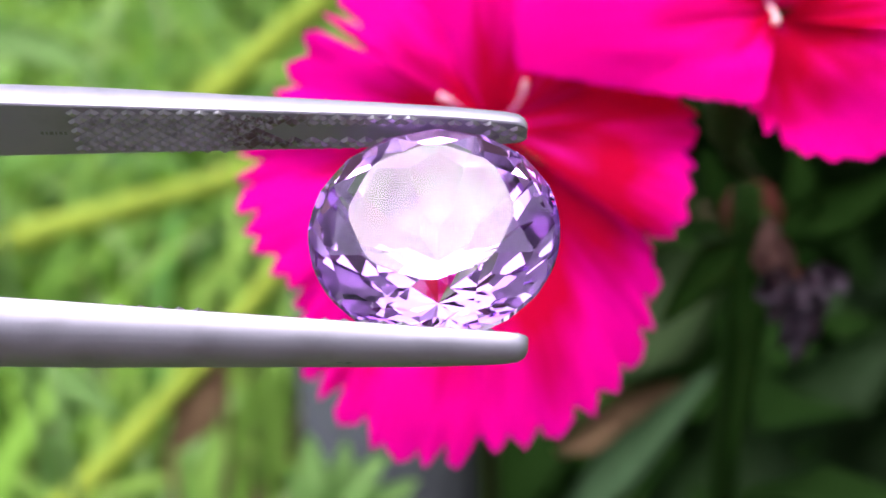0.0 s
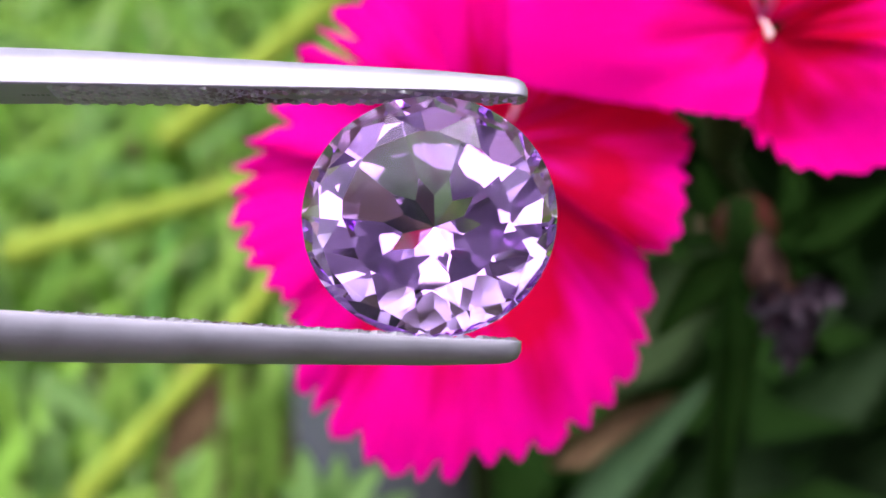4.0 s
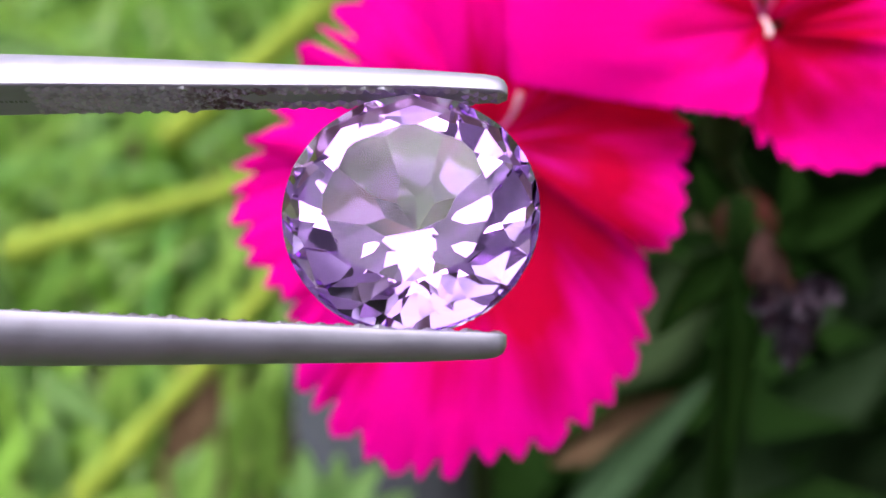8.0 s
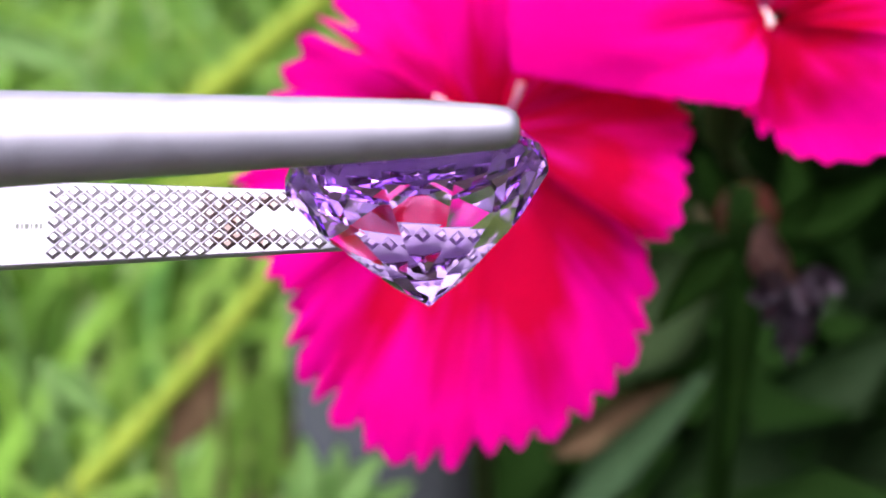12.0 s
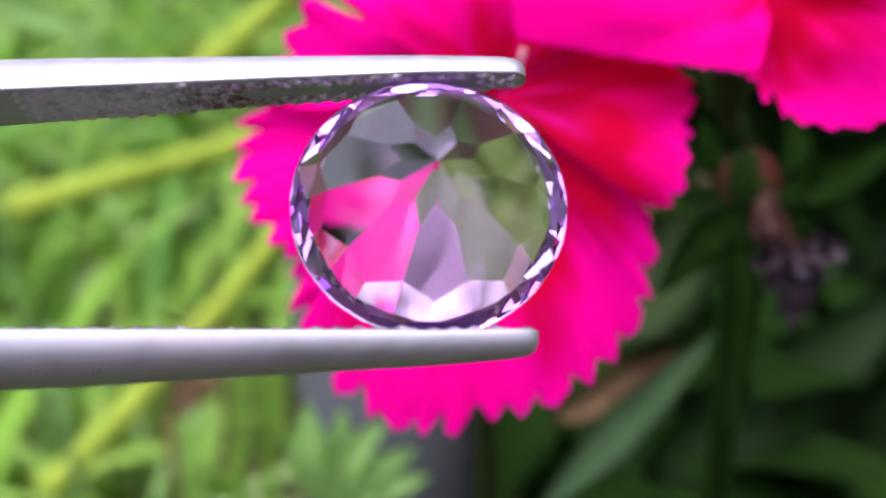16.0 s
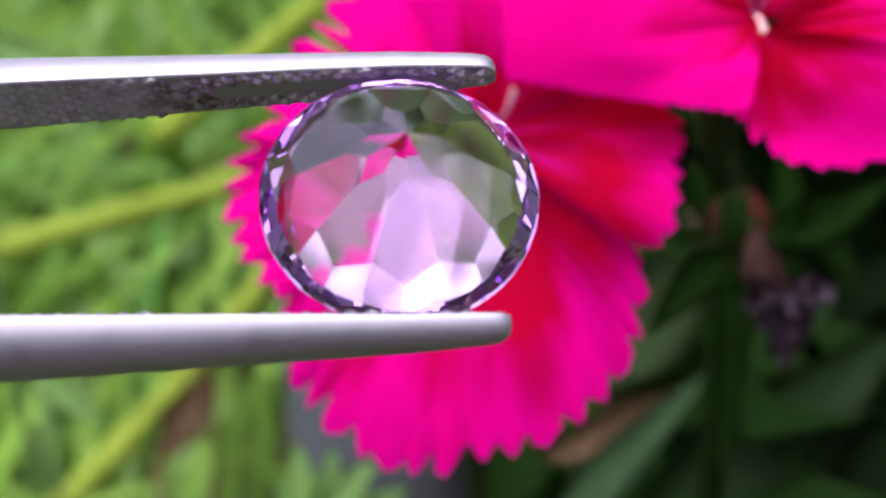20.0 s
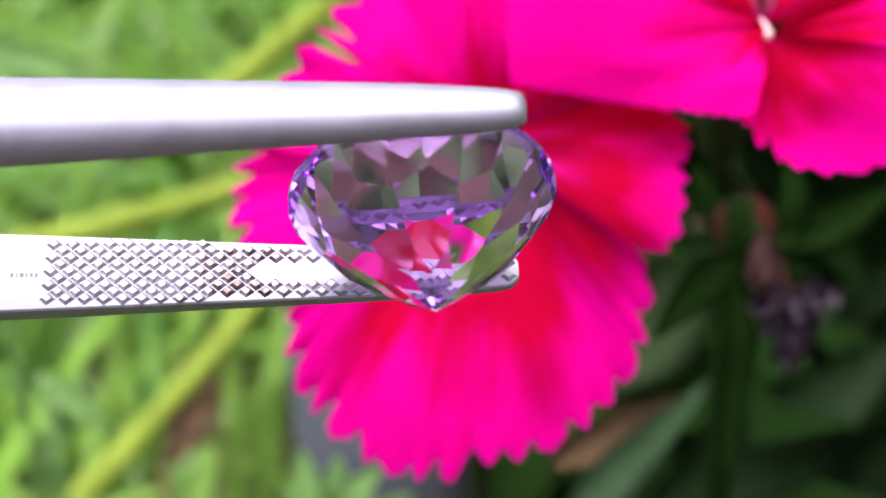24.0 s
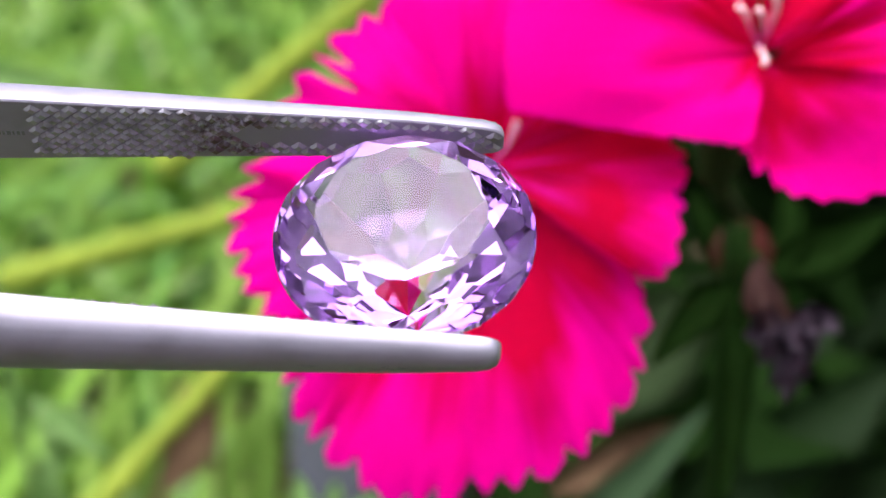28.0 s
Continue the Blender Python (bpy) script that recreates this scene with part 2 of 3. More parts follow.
SOIL = earthy("garden_soil", (0.045, 0.032, 0.02), (0.17, 0.12, 0.075), 24, 0.95, 0.006)
SHADED_STRIP = earthy("dark_strip_brown", (0.025, 0.019, 0.014), (0.08, 0.06, 0.045), 40, 0.9, 0.008)
POT = earthy("grey_plastic", (0.040, 0.041, 0.052), (0.075, 0.077, 0.094), 30, 0.5, 0.0005)
WEAR = earthy("worn_pits", (0.04, 0.04, 0.04), (0.09, 0.09, 0.09), 900, 0.7, 0.00001)
ENGRAVE = earthy("engraved_dark", (0.13, 0.13, 0.13), (0.26, 0.26, 0.26), 900, 0.7, 0.00001)


# ---- mesh helpers ----
def part(name, bm, mat, parent=None, label="", smooth=True):
    me = bpy.data.meshes.new(name)
    bm.to_mesh(me)
    bm.free()
    me.materials.append(mat)
    if smooth:
        me.polygons.foreach_set("use_smooth", [True] * len(me.polygons))
    ob = new(name, me)
    ob.parent = parent
    return tagged(ob, label)


def thing(name, m, label, category, group="", kind=""):
    ob = new(name)
    ob.matrix_basis = m
    return tagged(ob, label, category, group, kind)


def bridge(bm, rings, closed=True, caps=True):
    """Skin a list of rings of vertices."""
    n = len(rings[0])
    for a, b in zip(rings, rings[1:]):
        for i in range(n if closed else n - 1):
            bm.faces.new((a[i], a[(i + 1) % n], b[(i + 1) % n], b[i]))
    if caps and closed:
        bm.faces.new(list(reversed(rings[0])))
        bm.faces.new(rings[-1])


def tube(bm, points, radii, sides=8, caps=True):
    """A round, tapered stalk along points."""
    pts = [Vector(p) for p in points]
    rings = []
    for i, p in enumerate(pts):
        along = (pts[min(i + 1, len(pts) - 1)] - pts[max(i - 1, 0)]).normalized()
        side = along.cross(Vector((0.31, 0.17, 0.93))).normalized()
        up = along.cross(side)
        r = radii[i] if isinstance(radii, (list, tuple)) else radii
        rings.append([bm.verts.new(p + (side * math.cos(a) + up * math.sin(a)) * r)
                      for a in (2 * math.pi * k / sides for k in range(sides))])
    bridge(bm, rings, True, caps)


def curve_points(a, b, c, n=8):
    """A quadratic bend from a over b to c."""
    a, b, c = Vector(a), Vector(b), Vector(c)
    return [(1 - s) ** 2 * a + 2 * s * (1 - s) * b + s * s * c for s in (i / n for i in range(n + 1))]


def blade(bm, points, width, face, fold=0.25, shape=0.6, thick=0.0):
    """A leaf along points: widest at shape, folded along its midrib; face: the way its upper side looks."""
    pts = [Vector(p) for p in points]
    n = len(pts) - 1
    rows = []
    for i, p in enumerate(pts):
        s = i / n
        w = width * (s / shape if s < shape else (1 - s) / (1 - shape)) ** 0.7 if 0 < s < 1 else width * (0.15 if i == 0 else 0.02)
        w = max(w, width * 0.12) if s < shape else w
        along = (pts[min(i + 1, n)] - pts[max(i - 1, 0)]).normalized()
        side = along.cross(Vector(face)).normalized()
        up = side.cross(along)
        rows.append([bm.verts.new(p - side * w / 2 + up * w * fold), bm.verts.new(p - side * w / 4 + up * w * fold * 0.4),
                     bm.verts.new(p), bm.verts.new(p + side * w / 4 + up * w * fold * 0.4), bm.verts.new(p + side * w / 2 + up * w * fold)])
    for a, b in zip(rows, rows[1:]):
        for k in range(4):
            bm.faces.new((a[k], a[k + 1], b[k + 1], b[k]))
    if thick:
        bmesh.ops.solidify(bm, geom=bm.faces[:], thickness=thick)


def down(p, z=0.0):
    """The ground below a place."""
    return Vector((p[0], p[1], z))


TOWARDS = (VIEW.to_3x3() @ Vector((0, 0, 1))).normalized()     # from the bed to the lens
RIGHTWARDS = (VIEW.to_3x3() @ Vector((1, 0, 0))).normalized()

# ---- ground ----
bm = bmesh.new()
edges_x = [-400, -60, -12, -4, -2] + [i * 0.1 for i in range(-15, 16)] + [2, 4, 12, 60, 400]
edges_y = [-400, -60, -12, -4, -1] + [i * 0.1 for i in range(-5, 26)] + [4, 8, 20, 80, 400]
gv = [[bm.verts.new((x, y, 0.012 * noise.noise(Vector((x * 7, y * 7, 0))) if abs(x) < 3 and abs(y) < 3 else 0.0)) for x in edges_x] for y in edges_y]
for j in range(len(edges_y) - 1):
    for i in range(len(edges_x) - 1):
        bm.faces.new((gv[j][i], gv[j][i + 1], gv[j + 1][i + 1], gv[j + 1][i]))
tagged(part("ground", bm, SOIL), "bare brown garden soil under grass and weeds", "ground", kind="structure")

# Added unseen strip; its dark brown stands for shaded ground below the lens.
bm = bmesh.new()
pv = [[bm.verts.new((-2.6 + 0.26 * i, -1.28 + 0.059 * j, 0.014 + 0.006 * noise.noise(Vector((i * 0.9, j * 0.9, 5))))) for i in range(21)] for j in range(21)]
for j in range(20):
    for i in range(20):
        bm.faces.new((pv[j][i], pv[j][i + 1], pv[j + 1][i + 1], pv[j + 1][i]))
tagged(part("path", bm, SHADED_STRIP), "unseen dark brown strip added to darken the steel's reflections", "path", kind="structure")

# ---- grass, weeds and hedge ----


def grass_patch(count, xs, ys, heights, widths, seed, avoid=None):
    r = random.Random(seed)
    b = bmesh.new()
    made = 0
    while made < count:
        x, y = r.uniform(*xs), r.uniform(*ys)
        if avoid and avoid(x, y):
            continue
        made += 1
        h, turn, lean = r.uniform(*heights), r.uniform(0, 6.283), r.uniform(0.25, 0.95)
        way = Vector((math.cos(turn), math.sin(turn), 0))
        base = Vector((x, y, -0.005))
        blade(b, curve_points(base, base + Vector((0, 0, h * 0.8)), base + way * h * lean + Vector((0, 0, h * r.uniform(0.55, 1.0))), 5),
              r.uniform(*widths), -way + Vector((0, 0, 0.4)), 0.2, 0.35)
    return b


tagged(part("grass", grass_patch(3000, (-0.62, 0.10), (0.34, 1.35), (0.05, 0.19), (0.005, 0.013), 3, lambda x, y: x > -0.05 and y < 0.8), GRASS),
       "blurred bright green grass and weeds in the garden", "grass", kind="stuff")
tagged(part("grass", grass_patch(23000, (-4.2, 4.2), (-3.4, 4.6), (0.06, 0.20), (0.018, 0.040), 4,
                                 lambda x, y: (abs(x) < 2.6 and -1.6 < y < -0.1) or (-0.66 < x < 0.6 and -0.2 < y < 1.4)), GRASS),
       "rough green grass round the flower bed", "grass", kind="stuff")


tagged(part("ground_cover", grass_patch(1500, (-0.62, 0.55), (-0.08, 0.36), (0.03, 0.10), (0.008, 0.018), 5), MID_LEAF),
       "low green ground cover along the edge of the bed", "ground cover", kind="stuff")


def leaf_mass(count, inside, size, seed):
    """A crown of many small leaves; inside(r) picks a place."""
    r = random.Random(seed)
    b = bmesh.new()
    for _ in range(count):
        p = Vector(inside(r))
        turn, tilt, s = r.uniform(0, 6.283), r.uniform(-0.6, 0.9), r.uniform(0.6, 1.4) * size
        way = Vector((math.cos(turn) * math.cos(tilt), math.sin(turn) * math.cos(tilt), math.sin(tilt)))
        blade(b, [p, p + way * s * 0.5 + Vector((0, 0, s * 0.06)), p + way * s], s * 0.45, (r.uniform(-0.5, 0.5), r.uniform(-0.5, 0.5), 1), 0.15, 0.5)
    return b


def hedge(name_at, x0, x1, y0, y1, top, count, seed, leaf=0.13, mat=HEDGE):
    def inside(r):
        u, v = r.random(), r.random()
        z = top * (r.random() ** 0.7) * (0.85 + 0.25 * noise.noise(Vector((u * 5, v * 3, seed))))
        return (x0 + (x1 - x0) * u, y0 + (y1 - y0) * v, max(0.03, z))
    return tagged(part("hedge", leaf_mass(count, inside, leaf, seed), mat), name_at, "hedge", kind="stuff")


hedge("dense green garden hedge under the trees", -5.0, 5.0, 3.9, 4.9, 1.9, 4200, 11, 0.17)
# an unseen pale wall with a coping, added behind the lens for the stone's reflections
bm = bmesh.new()
for x0, x1, y0, y1, z0, z1 in ((-3.2, 3.2, -1.50, -1.30, -0.02, 1.80), (-3.25, 3.25, -1.54, -1.26, 1.80, 1.86)):
    bmesh.ops.create_cube(bm, size=1, matrix=Matrix.LocRotScale(((x0 + x1) / 2, (y0 + y1) / 2, (z0 + z1) / 2), None, (x1 - x0, y1 - y0, z1 - z0)))
bmesh.ops.bevel(bm, geom=bm.edges[:], offset=0.008, segments=2, affect="EDGES")
tagged(part("wall_back", bm, RENDER, smooth=False), "unseen pale grey blotched wall added for the stone to reflect", "wall", kind="structure")
hedge("low dense green garden hedge beside the bed", -5.0, -3.9, -3.4, 4.0, 1.1, 3000, 13, 0.2)
hedge("dense green garden hedge beside the bed", 3.6, 4.8, -3.4, 4.0, 3.2, 6000, 14, 0.2)


def tree(x, y, height, seed):
    """A garden tree: tapered trunk, limbs, and a loose crown of leaves in clumps."""
    r = random.Random(seed)
    root = thing("tree", Matrix.Translation((x, y, 0)), "leafy garden tree with a loose greyish green crown", "tree", "trees beyond the lawn")
    b = bmesh.new()
    tube(b, [(0, 0, -0.02), (0.02, 0.01, height * 0.2), (-0.04, 0.03, height * 0.45), (0.03, 0.0, height * 0.8)], [0.13, 0.10, 0.075, 0.02], 10)
    part("trunk", b, BARK, root)
    clumps = []
    for k in range(9):
        turn, up = k * 2.4 + r.uniform(-0.4, 0.4), height * (0.34 + 0.06 * k)
        out = r.uniform(0.55, 1.0) * (1.15 - 0.07 * k)
        tip = Vector((math.cos(turn) * out, math.sin(turn) * out * 0.7, up + 0.35))
        b = bmesh.new()
        tube(b, curve_points((0, 0, up - 0.25), (tip.x * 0.5, tip.y * 0.5, up - 0.05), tip, 6), [0.04, 0.036, 0.03, 0.026, 0.02, 0.015, 0.01], 7)
        part("limb", b, BARK, root)
        clumps += [tip, tip * 0.7 + Vector((0, 0, 0.3 * up + 0.1))]

    def inside(q):
        c = q.choice(clumps)
        return c + Vector((q.gauss(0, 0.24), q.gauss(0, 0.21), q.gauss(0, 0.22)))
    tagged(part("crown", leaf_mass(440, inside, 0.24, seed), TREE_LEAF, root), kind="stuff")
    return root


for k, (x, y, h) in enumerate(((-3.5, 2.3, 6.2), (-1.7, 1.9, 6.8), (0.0, 2.0, 7.0), (1.7, 1.8, 6.7), (3.4, 2.3, 6.3))):
    tree(x, y, h, 50 + k)


def runner(points, radius, mat, label, leaves=()):
    """A creeping grass stem with swollen joints, rooted in the ground."""
    root = thing("grass_runner", Matrix.Translation(down(points[0])), label, "grass stem", "creeping grass stems")
    inv = Vector(root.matrix_basis.translation)
    pts = curve_points(*points, 16)
    b = bmesh.new()
    tube(b, [p - inv for p in pts], [radius * (1.12 if i % 5 == 0 else 0.92) * (1 - 0.25 * i / 16) for i in range(17)])
    part("stem", b, mat, root)
    foot = pts[0]
    b = bmesh.new()
    away = -TOWARDS * 0.14
    tube(b, [q - inv for q in curve_points(down(foot + away, -0.004), foot + away * 0.8, foot, 6)], radius * 0.7)
    part("stalk", b, GRASS, root)
    for start, mid, end, w in leaves:
        b = bmesh.new()
        blade(b, [Vector(p) - inv for p in curve_points(start, mid, end, 8)], w, TOWARDS, 0.15, 0.4)
        part("leaf", b, GRASS, root)
    return root


runner((spot(-0.1396, -0.0015, 0.520), spot(-0.1098, 0.0076, 0.520), spot(-0.0519, 0.0233, 0.520)), 0.0050, RUNNER, "yellowish green creeping grass stem in the lawn")
runner((spot(-0.1030, -0.0715, 0.460), spot(-0.0693, -0.0380, 0.480), spot(-0.0420, 0.0002, 0.500)), 0.0040, RUNNER, "yellowish green slanting grass stem in the lawn")
runner((spot(-0.0954, 0.0416, 0.620), spot(-0.0698, 0.0633, 0.620), spot(-0.0205, 0.1047, 0.620)), 0.0062, RUNNER, "yellowish green grass stem behind the flower")


def leaf_thing(name, pts, width, mat, label, category, face=None, fold=0.15, shape=0.45, stalk=0.0012):
    """One large leaf on a stalk from the ground."""
    root = thing(name, Matrix.Translation(down(pts[0])), label, category)
    o = Vector(root.matrix_basis.translation)
    b = bmesh.new()
    blade(b, [Vector(p) - o for p in curve_points(*pts, 12)], width, face or TOWARDS, fold, shape, 0.0002)
    part("leaf", b, mat, root)
    if not stalk:
        return root
    b = bmesh.new()
    foot = Vector(pts[0])
    tube(b, [q - o for q in curve_points(down(foot) + Vector((0.01, 0.015, -0.004)), down(foot) + Vector((0, 0.01, foot.z * 0.5)), foot, 6)], stalk, 6)
    part("stalk", b, mat, root)
    return root


leaf_thing("weed_leaf", (spot(-0.1127, 0.0509, 0.420), spot(-0.0967, 0.0496, 0.420), spot(-0.0820, 0.0422, 0.420)), 0.010, PALE_LEAF, "pale bluish green weed leaf in the grass", "leaf")
leaf_thing("weed_leaf", (spot(-0.0883, -0.0253, 0.400), spot(-0.0832, -0.0304, 0.400), spot(-0.0724, -0.0380, 0.400)), 0.009, PALE_LEAF, "pale bluish green weed leaf in the grass", "leaf")
leaf_thing("weed_plant", (spot(-0.0417, -0.0468, 0.360), spot(-0.0411, -0.0319, 0.360), spot(-0.0348, -0.0228, 0.360)), 0.006, GRASS, "broad green grass blade bent sideways", "grass blade")
leaf_thing("weed_plant", (spot(-0.0348, -0.0503, 0.360), spot(-0.0337, -0.0365, 0.360), spot(-0.0337, -0.0228, 0.360)), 0.007, GRASS, "broad upright green grass blade", "grass blade")
weed = thing("weed_plant", Matrix.Translation(down(spot(-0.0167, -0.0446, 0.27))), "light green leafy weed growing in front of the pot", "weed")
wo = Vector(weed.matrix_basis.translation)
for k, (a, b2, c, w) in enumerate(((spot(-0.0175, -0.0446, 0.27), spot(-0.0196, -0.0351, 0.27), spot(-0.0205, -0.0278, 0.27), 0.0062),
                     (spot(-0.0167, -0.0446, 0.27), spot(-0.0158, -0.0351, 0.27), spot(-0.0148, -0.0287, 0.27), 0.0055),
                     (spot(-0.0162, -0.0446, 0.27), spot(-0.0132, -0.0351, 0.27), spot(-0.0081, -0.0308, 0.27), 0.0060),
                     (spot(-0.0158, -0.0446, 0.27), spot(-0.0115, -0.0386, 0.27), spot(-0.0033, -0.0351, 0.27), 0.0060),
                     (spot(-0.0171, -0.0446, 0.27), spot(-0.0210, -0.0377, 0.27), spot(-0.0235, -0.0334, 0.27), 0.0055),
                     (spot(-0.0158, -0.0446, 0.27), spot(-0.0089, -0.0411, 0.27), spot(-0.0012, -0.0394, 0.27), 0.0055),
                     (spot(-0.0167, -0.0446, 0.27), spot(-0.0179, -0.0394, 0.27), spot(-0.0167, -0.0325, 0.27), 0.0050))):
    b = bmesh.new()
    blade(b, [p - wo for p in curve_points(a, b2, c, 8)], w, TOWARDS + RIGHTWARDS * (0.5 * math.sin(k * 2.1)), 0.2, 0.45, 0.0002)
    part("leaf", b, PALE_LEAF, weed)
b = bmesh.new()
tube(b, curve_points(Vector((0, 0, -0.004)), Vector((0.004, 0.004, 0.1)), spot(-0.0167, -0.0446, 0.27) - wo, 8), 0.0014)
part("stem", b, PALE_LEAF, weed)

# ---- grey plant pot ----
pot_foot = down(spot(-0.0125, -0.0278, 0.440))
pot = thing("plant_pot", Matrix.Translation(pot_foot), "tall dark grey plastic plant pot standing on soil", "plant pot")


def turned(profile, sides=40):
    b = bmesh.new()
    rings = [[b.verts.new((r * math.cos(2 * math.pi * k / sides), r * math.sin(2 * math.pi * k / sides), z)) for k in range(sides)] for r, z in profile]
    bridge(b, rings, True, True)
    return b


part("pot_wall", turned([(0.0205, 0.0), (0.0240, 0.217), (0.0220, 0.217), (0.0210, 0.205)]), POT, pot)
part("pot_rim", turned([(0.0243, 0.207), (0.0253, 0.208), (0.0257, 0.219), (0.0245, 0.221), (0.0227, 0.219)]), POT, pot)
part("potting_soil", turned([(0.0208, 0.195), (0.0207, 0.207), (0.011, 0.210), (0.001, 0.211)], 24), SOIL, pot)


# ---- flowers ----
BACK = 1.14                             # scale of the flower group about the lens


def near(right, up, away):
    return spot(right * BACK, up * BACK, away * BACK)


def petal(parent, az0, az1, radii, teeth, depth, lift, cup, seed, tilt=0.0, straight=None, pale=0.0, twist=0.8, drop=0.0, split=None):
    """A fan-shaped petal in the flower's plane (x right, y up, z to the lens), millimetres; its rim is cut into teeth."""
    r = random.Random(seed)
    nu, nv = teeth * 10, 22
    jag = [r.uniform(0.35, 1.6) for _ in range(teeth + 1)]
    shift = [r.uniform(-0.35, 0.35) for _ in range(teeth + 1)]
    b = bmesh.new()
    rows = []
    ph = r.uniform(0, 6.28)
    for i in range(nu + 1):
        u = i / nu
        az = radians(az0 + (az1 - az0) * u)
        r0, r1, r2 = radii
        rim = r0 * (1 - u) * (1 - 2 * u) + 4 * r1 * u * (1 - u) + r2 * u * (2 * u - 1)
        if straight:
            rim = min(rim, straight[2] / max(0.05, straight[0] * math.cos(az) + straight[1] * math.sin(az)))
        if split:
            rim -= split[1] * max(0.0, 1 - abs(math.degrees(az) - split[0]) / split[2]) ** 0.7
        k = u * teeth
        j = min(int(k), teeth - 1)
        saw = 1 - abs(2 * (k - j) - 1 + shift[j])
        notch = depth * jag[j] * 1.25 * (1 - max(0, min(1, saw)))
        side = 1 - abs(2 * u - 1)
        rim *= 0.93 + 0.07 * min(1, side * 6)
        col = []
        for v in range(nv + 1):
            s = v / nv
            rad = 0.25 + (rim - 0.25) * s - notch * max(0, (s - 0.72) / 0.28) ** 1.4
            spread = 0.92 + 0.08 * min(1, s * 2.2) ** 0.7
            a = radians((az0 + az1) / 2) + (az - radians((az0 + az1) / 2)) * spread
            ruffle = (0.8 * math.sin(u * 7 + ph) + 0.22 * math.sin(u * 17 + ph * 2)) * (0.25 + s) * 0.9
            ruffle += 0.5 * noise.noise(Vector((u * 4, s * 3, seed * 3.1)))
            z = lift + cup * (min(1, s * 1.5) ** 0.6) - 2.2 * max(0, s - 0.55) ** 2 * 5 * tilt + ruffle
            z += twist * (u - 0.5)
            col.append(b.verts.new((rad * math.cos(a) / 1000, (rad * math.sin(a) - drop) / 1000, z / 1000)))
        rows.append(col)
    uv = b.loops.layers.uv.new("petal")
    for iu, (c, d) in enumerate(zip(rows, rows[1:])):
        for v in range(nv):
            f = b.faces.new((c[v], d[v], d[v + 1], c[v + 1]))
            for loop, (i, k) in zip(f.loops, ((iu, v), (iu + 1, v), (iu + 1, v + 1), (iu, v + 1))):
                loop[uv].uv = (i / nu, k / nv + pale)
    bmesh.ops.solidify(b, geom=b.faces[:], thickness=0.00018)
    return part("petal", b, PETAL, parent)


def flower(centre, petals, styles, label, seed, stem_to, twists={}, drops={}, splits={}):
    m = Matrix.Translation(centre) @ VIEW.to_3x3().to_4x4() @ Matrix.Scale(BACK, 4)
    root = thing("dianthus_flower", m, label, "flower", "magenta dianthus flowers")
    for i, p in enumerate(petals):
        petal(root, *p[:7], seed + i, *p[7:-1], pale=p[-1], twist=twists.get(i, 0.8), drop=drops.get(i, 0.0), split=splits.get(i))
    for pts, r in styles:
        b = bmesh.new()
        pp = [(Vector(q) + Vector((0.07 * math.sin(k * 1.3), 0.06 * math.cos(k * 1.7), 0))) / 1000 for k, q in enumerate(curve_points(*pts, 8))]
        tube(b, pp, [r / 1000 * (0.7 + 0.5 * i / 8 + (0.3 if i > 6 else 0)) for i in range(9)])
        part("style", b, STYLE, root, "pale pink curled style")
    inv = m.inverted()
    b = bmesh.new()
    tube(b, [Vector((0, 0, -0.0016)), Vector((0, -0.0005, -0.005)), Vector((0, -0.003, -0.012)), Vector((0, -0.007, -0.018))], [0.0016, 0.0024, 0.0026, 0.0016], 12)
    part("calyx", b, CALYX, root, "narrow green calyx tube")
    b = bmesh.new()
    base = inv @ Vector(stem_to)
    tube(b, curve_points(Vector((0, -0.007, -0.018)), base * 0.12 + Vector((0, -0.012, -0.03)), base, 10), 0.0010, 8)
    part("stem", b, CALYX, root)
    return root


FLOWER_AT = near(0.0033, 0.0083, 0.125)
flower(FLOWER_AT,
       [  # from and to (degrees), rim at start, middle and end (mm), teeth, depth of cut, lift, cup, droop
           (40, 124, (14.0, 15.0, 14.0), 11, 1.0, -0.6, 2.0, 0.2, 0.20),
           (116, 184, (13.6, 14.6, 16.4), 8, 1.6, 0.1, 2.2, 0.5, 0.2),
           (176, 222, (16.6, 18.8, 17.6), 8, 1.1, -0.5, 2.4, 0.5, 0.12),
           (219, 268, (18.4, 23.4, 23.6), 9, 1.2, -0.2, 2.6, 0.7, -0.06),
           (260, 327, (22.4, 20.9, 13.4), 10, 0.9, 0.0, 2.6, 0.6, -0.06),
           (325, 412, (15.4, 14.3, 17.6), 12, 0.7, 1.5, 2.8, 0.5, -0.26),
       ],
       [(((-0.6, 0.2, 0), (-1.6, 1.0, 3.4), (-3.4, 2.0, 5.0)), 0.17), (((0.6, 0.2, 0), (1.4, 0.6, 3.6), (2.4, 3.0, 5.0)), 0.17)],
       "bright magenta dianthus flower with serrated petals", 21, near(0.0134, -0.0541, 0.240) + Vector((0, 0, -0.2)), {5: -1.0}, {}, {1: (147.5, 2.8, 1.7)})

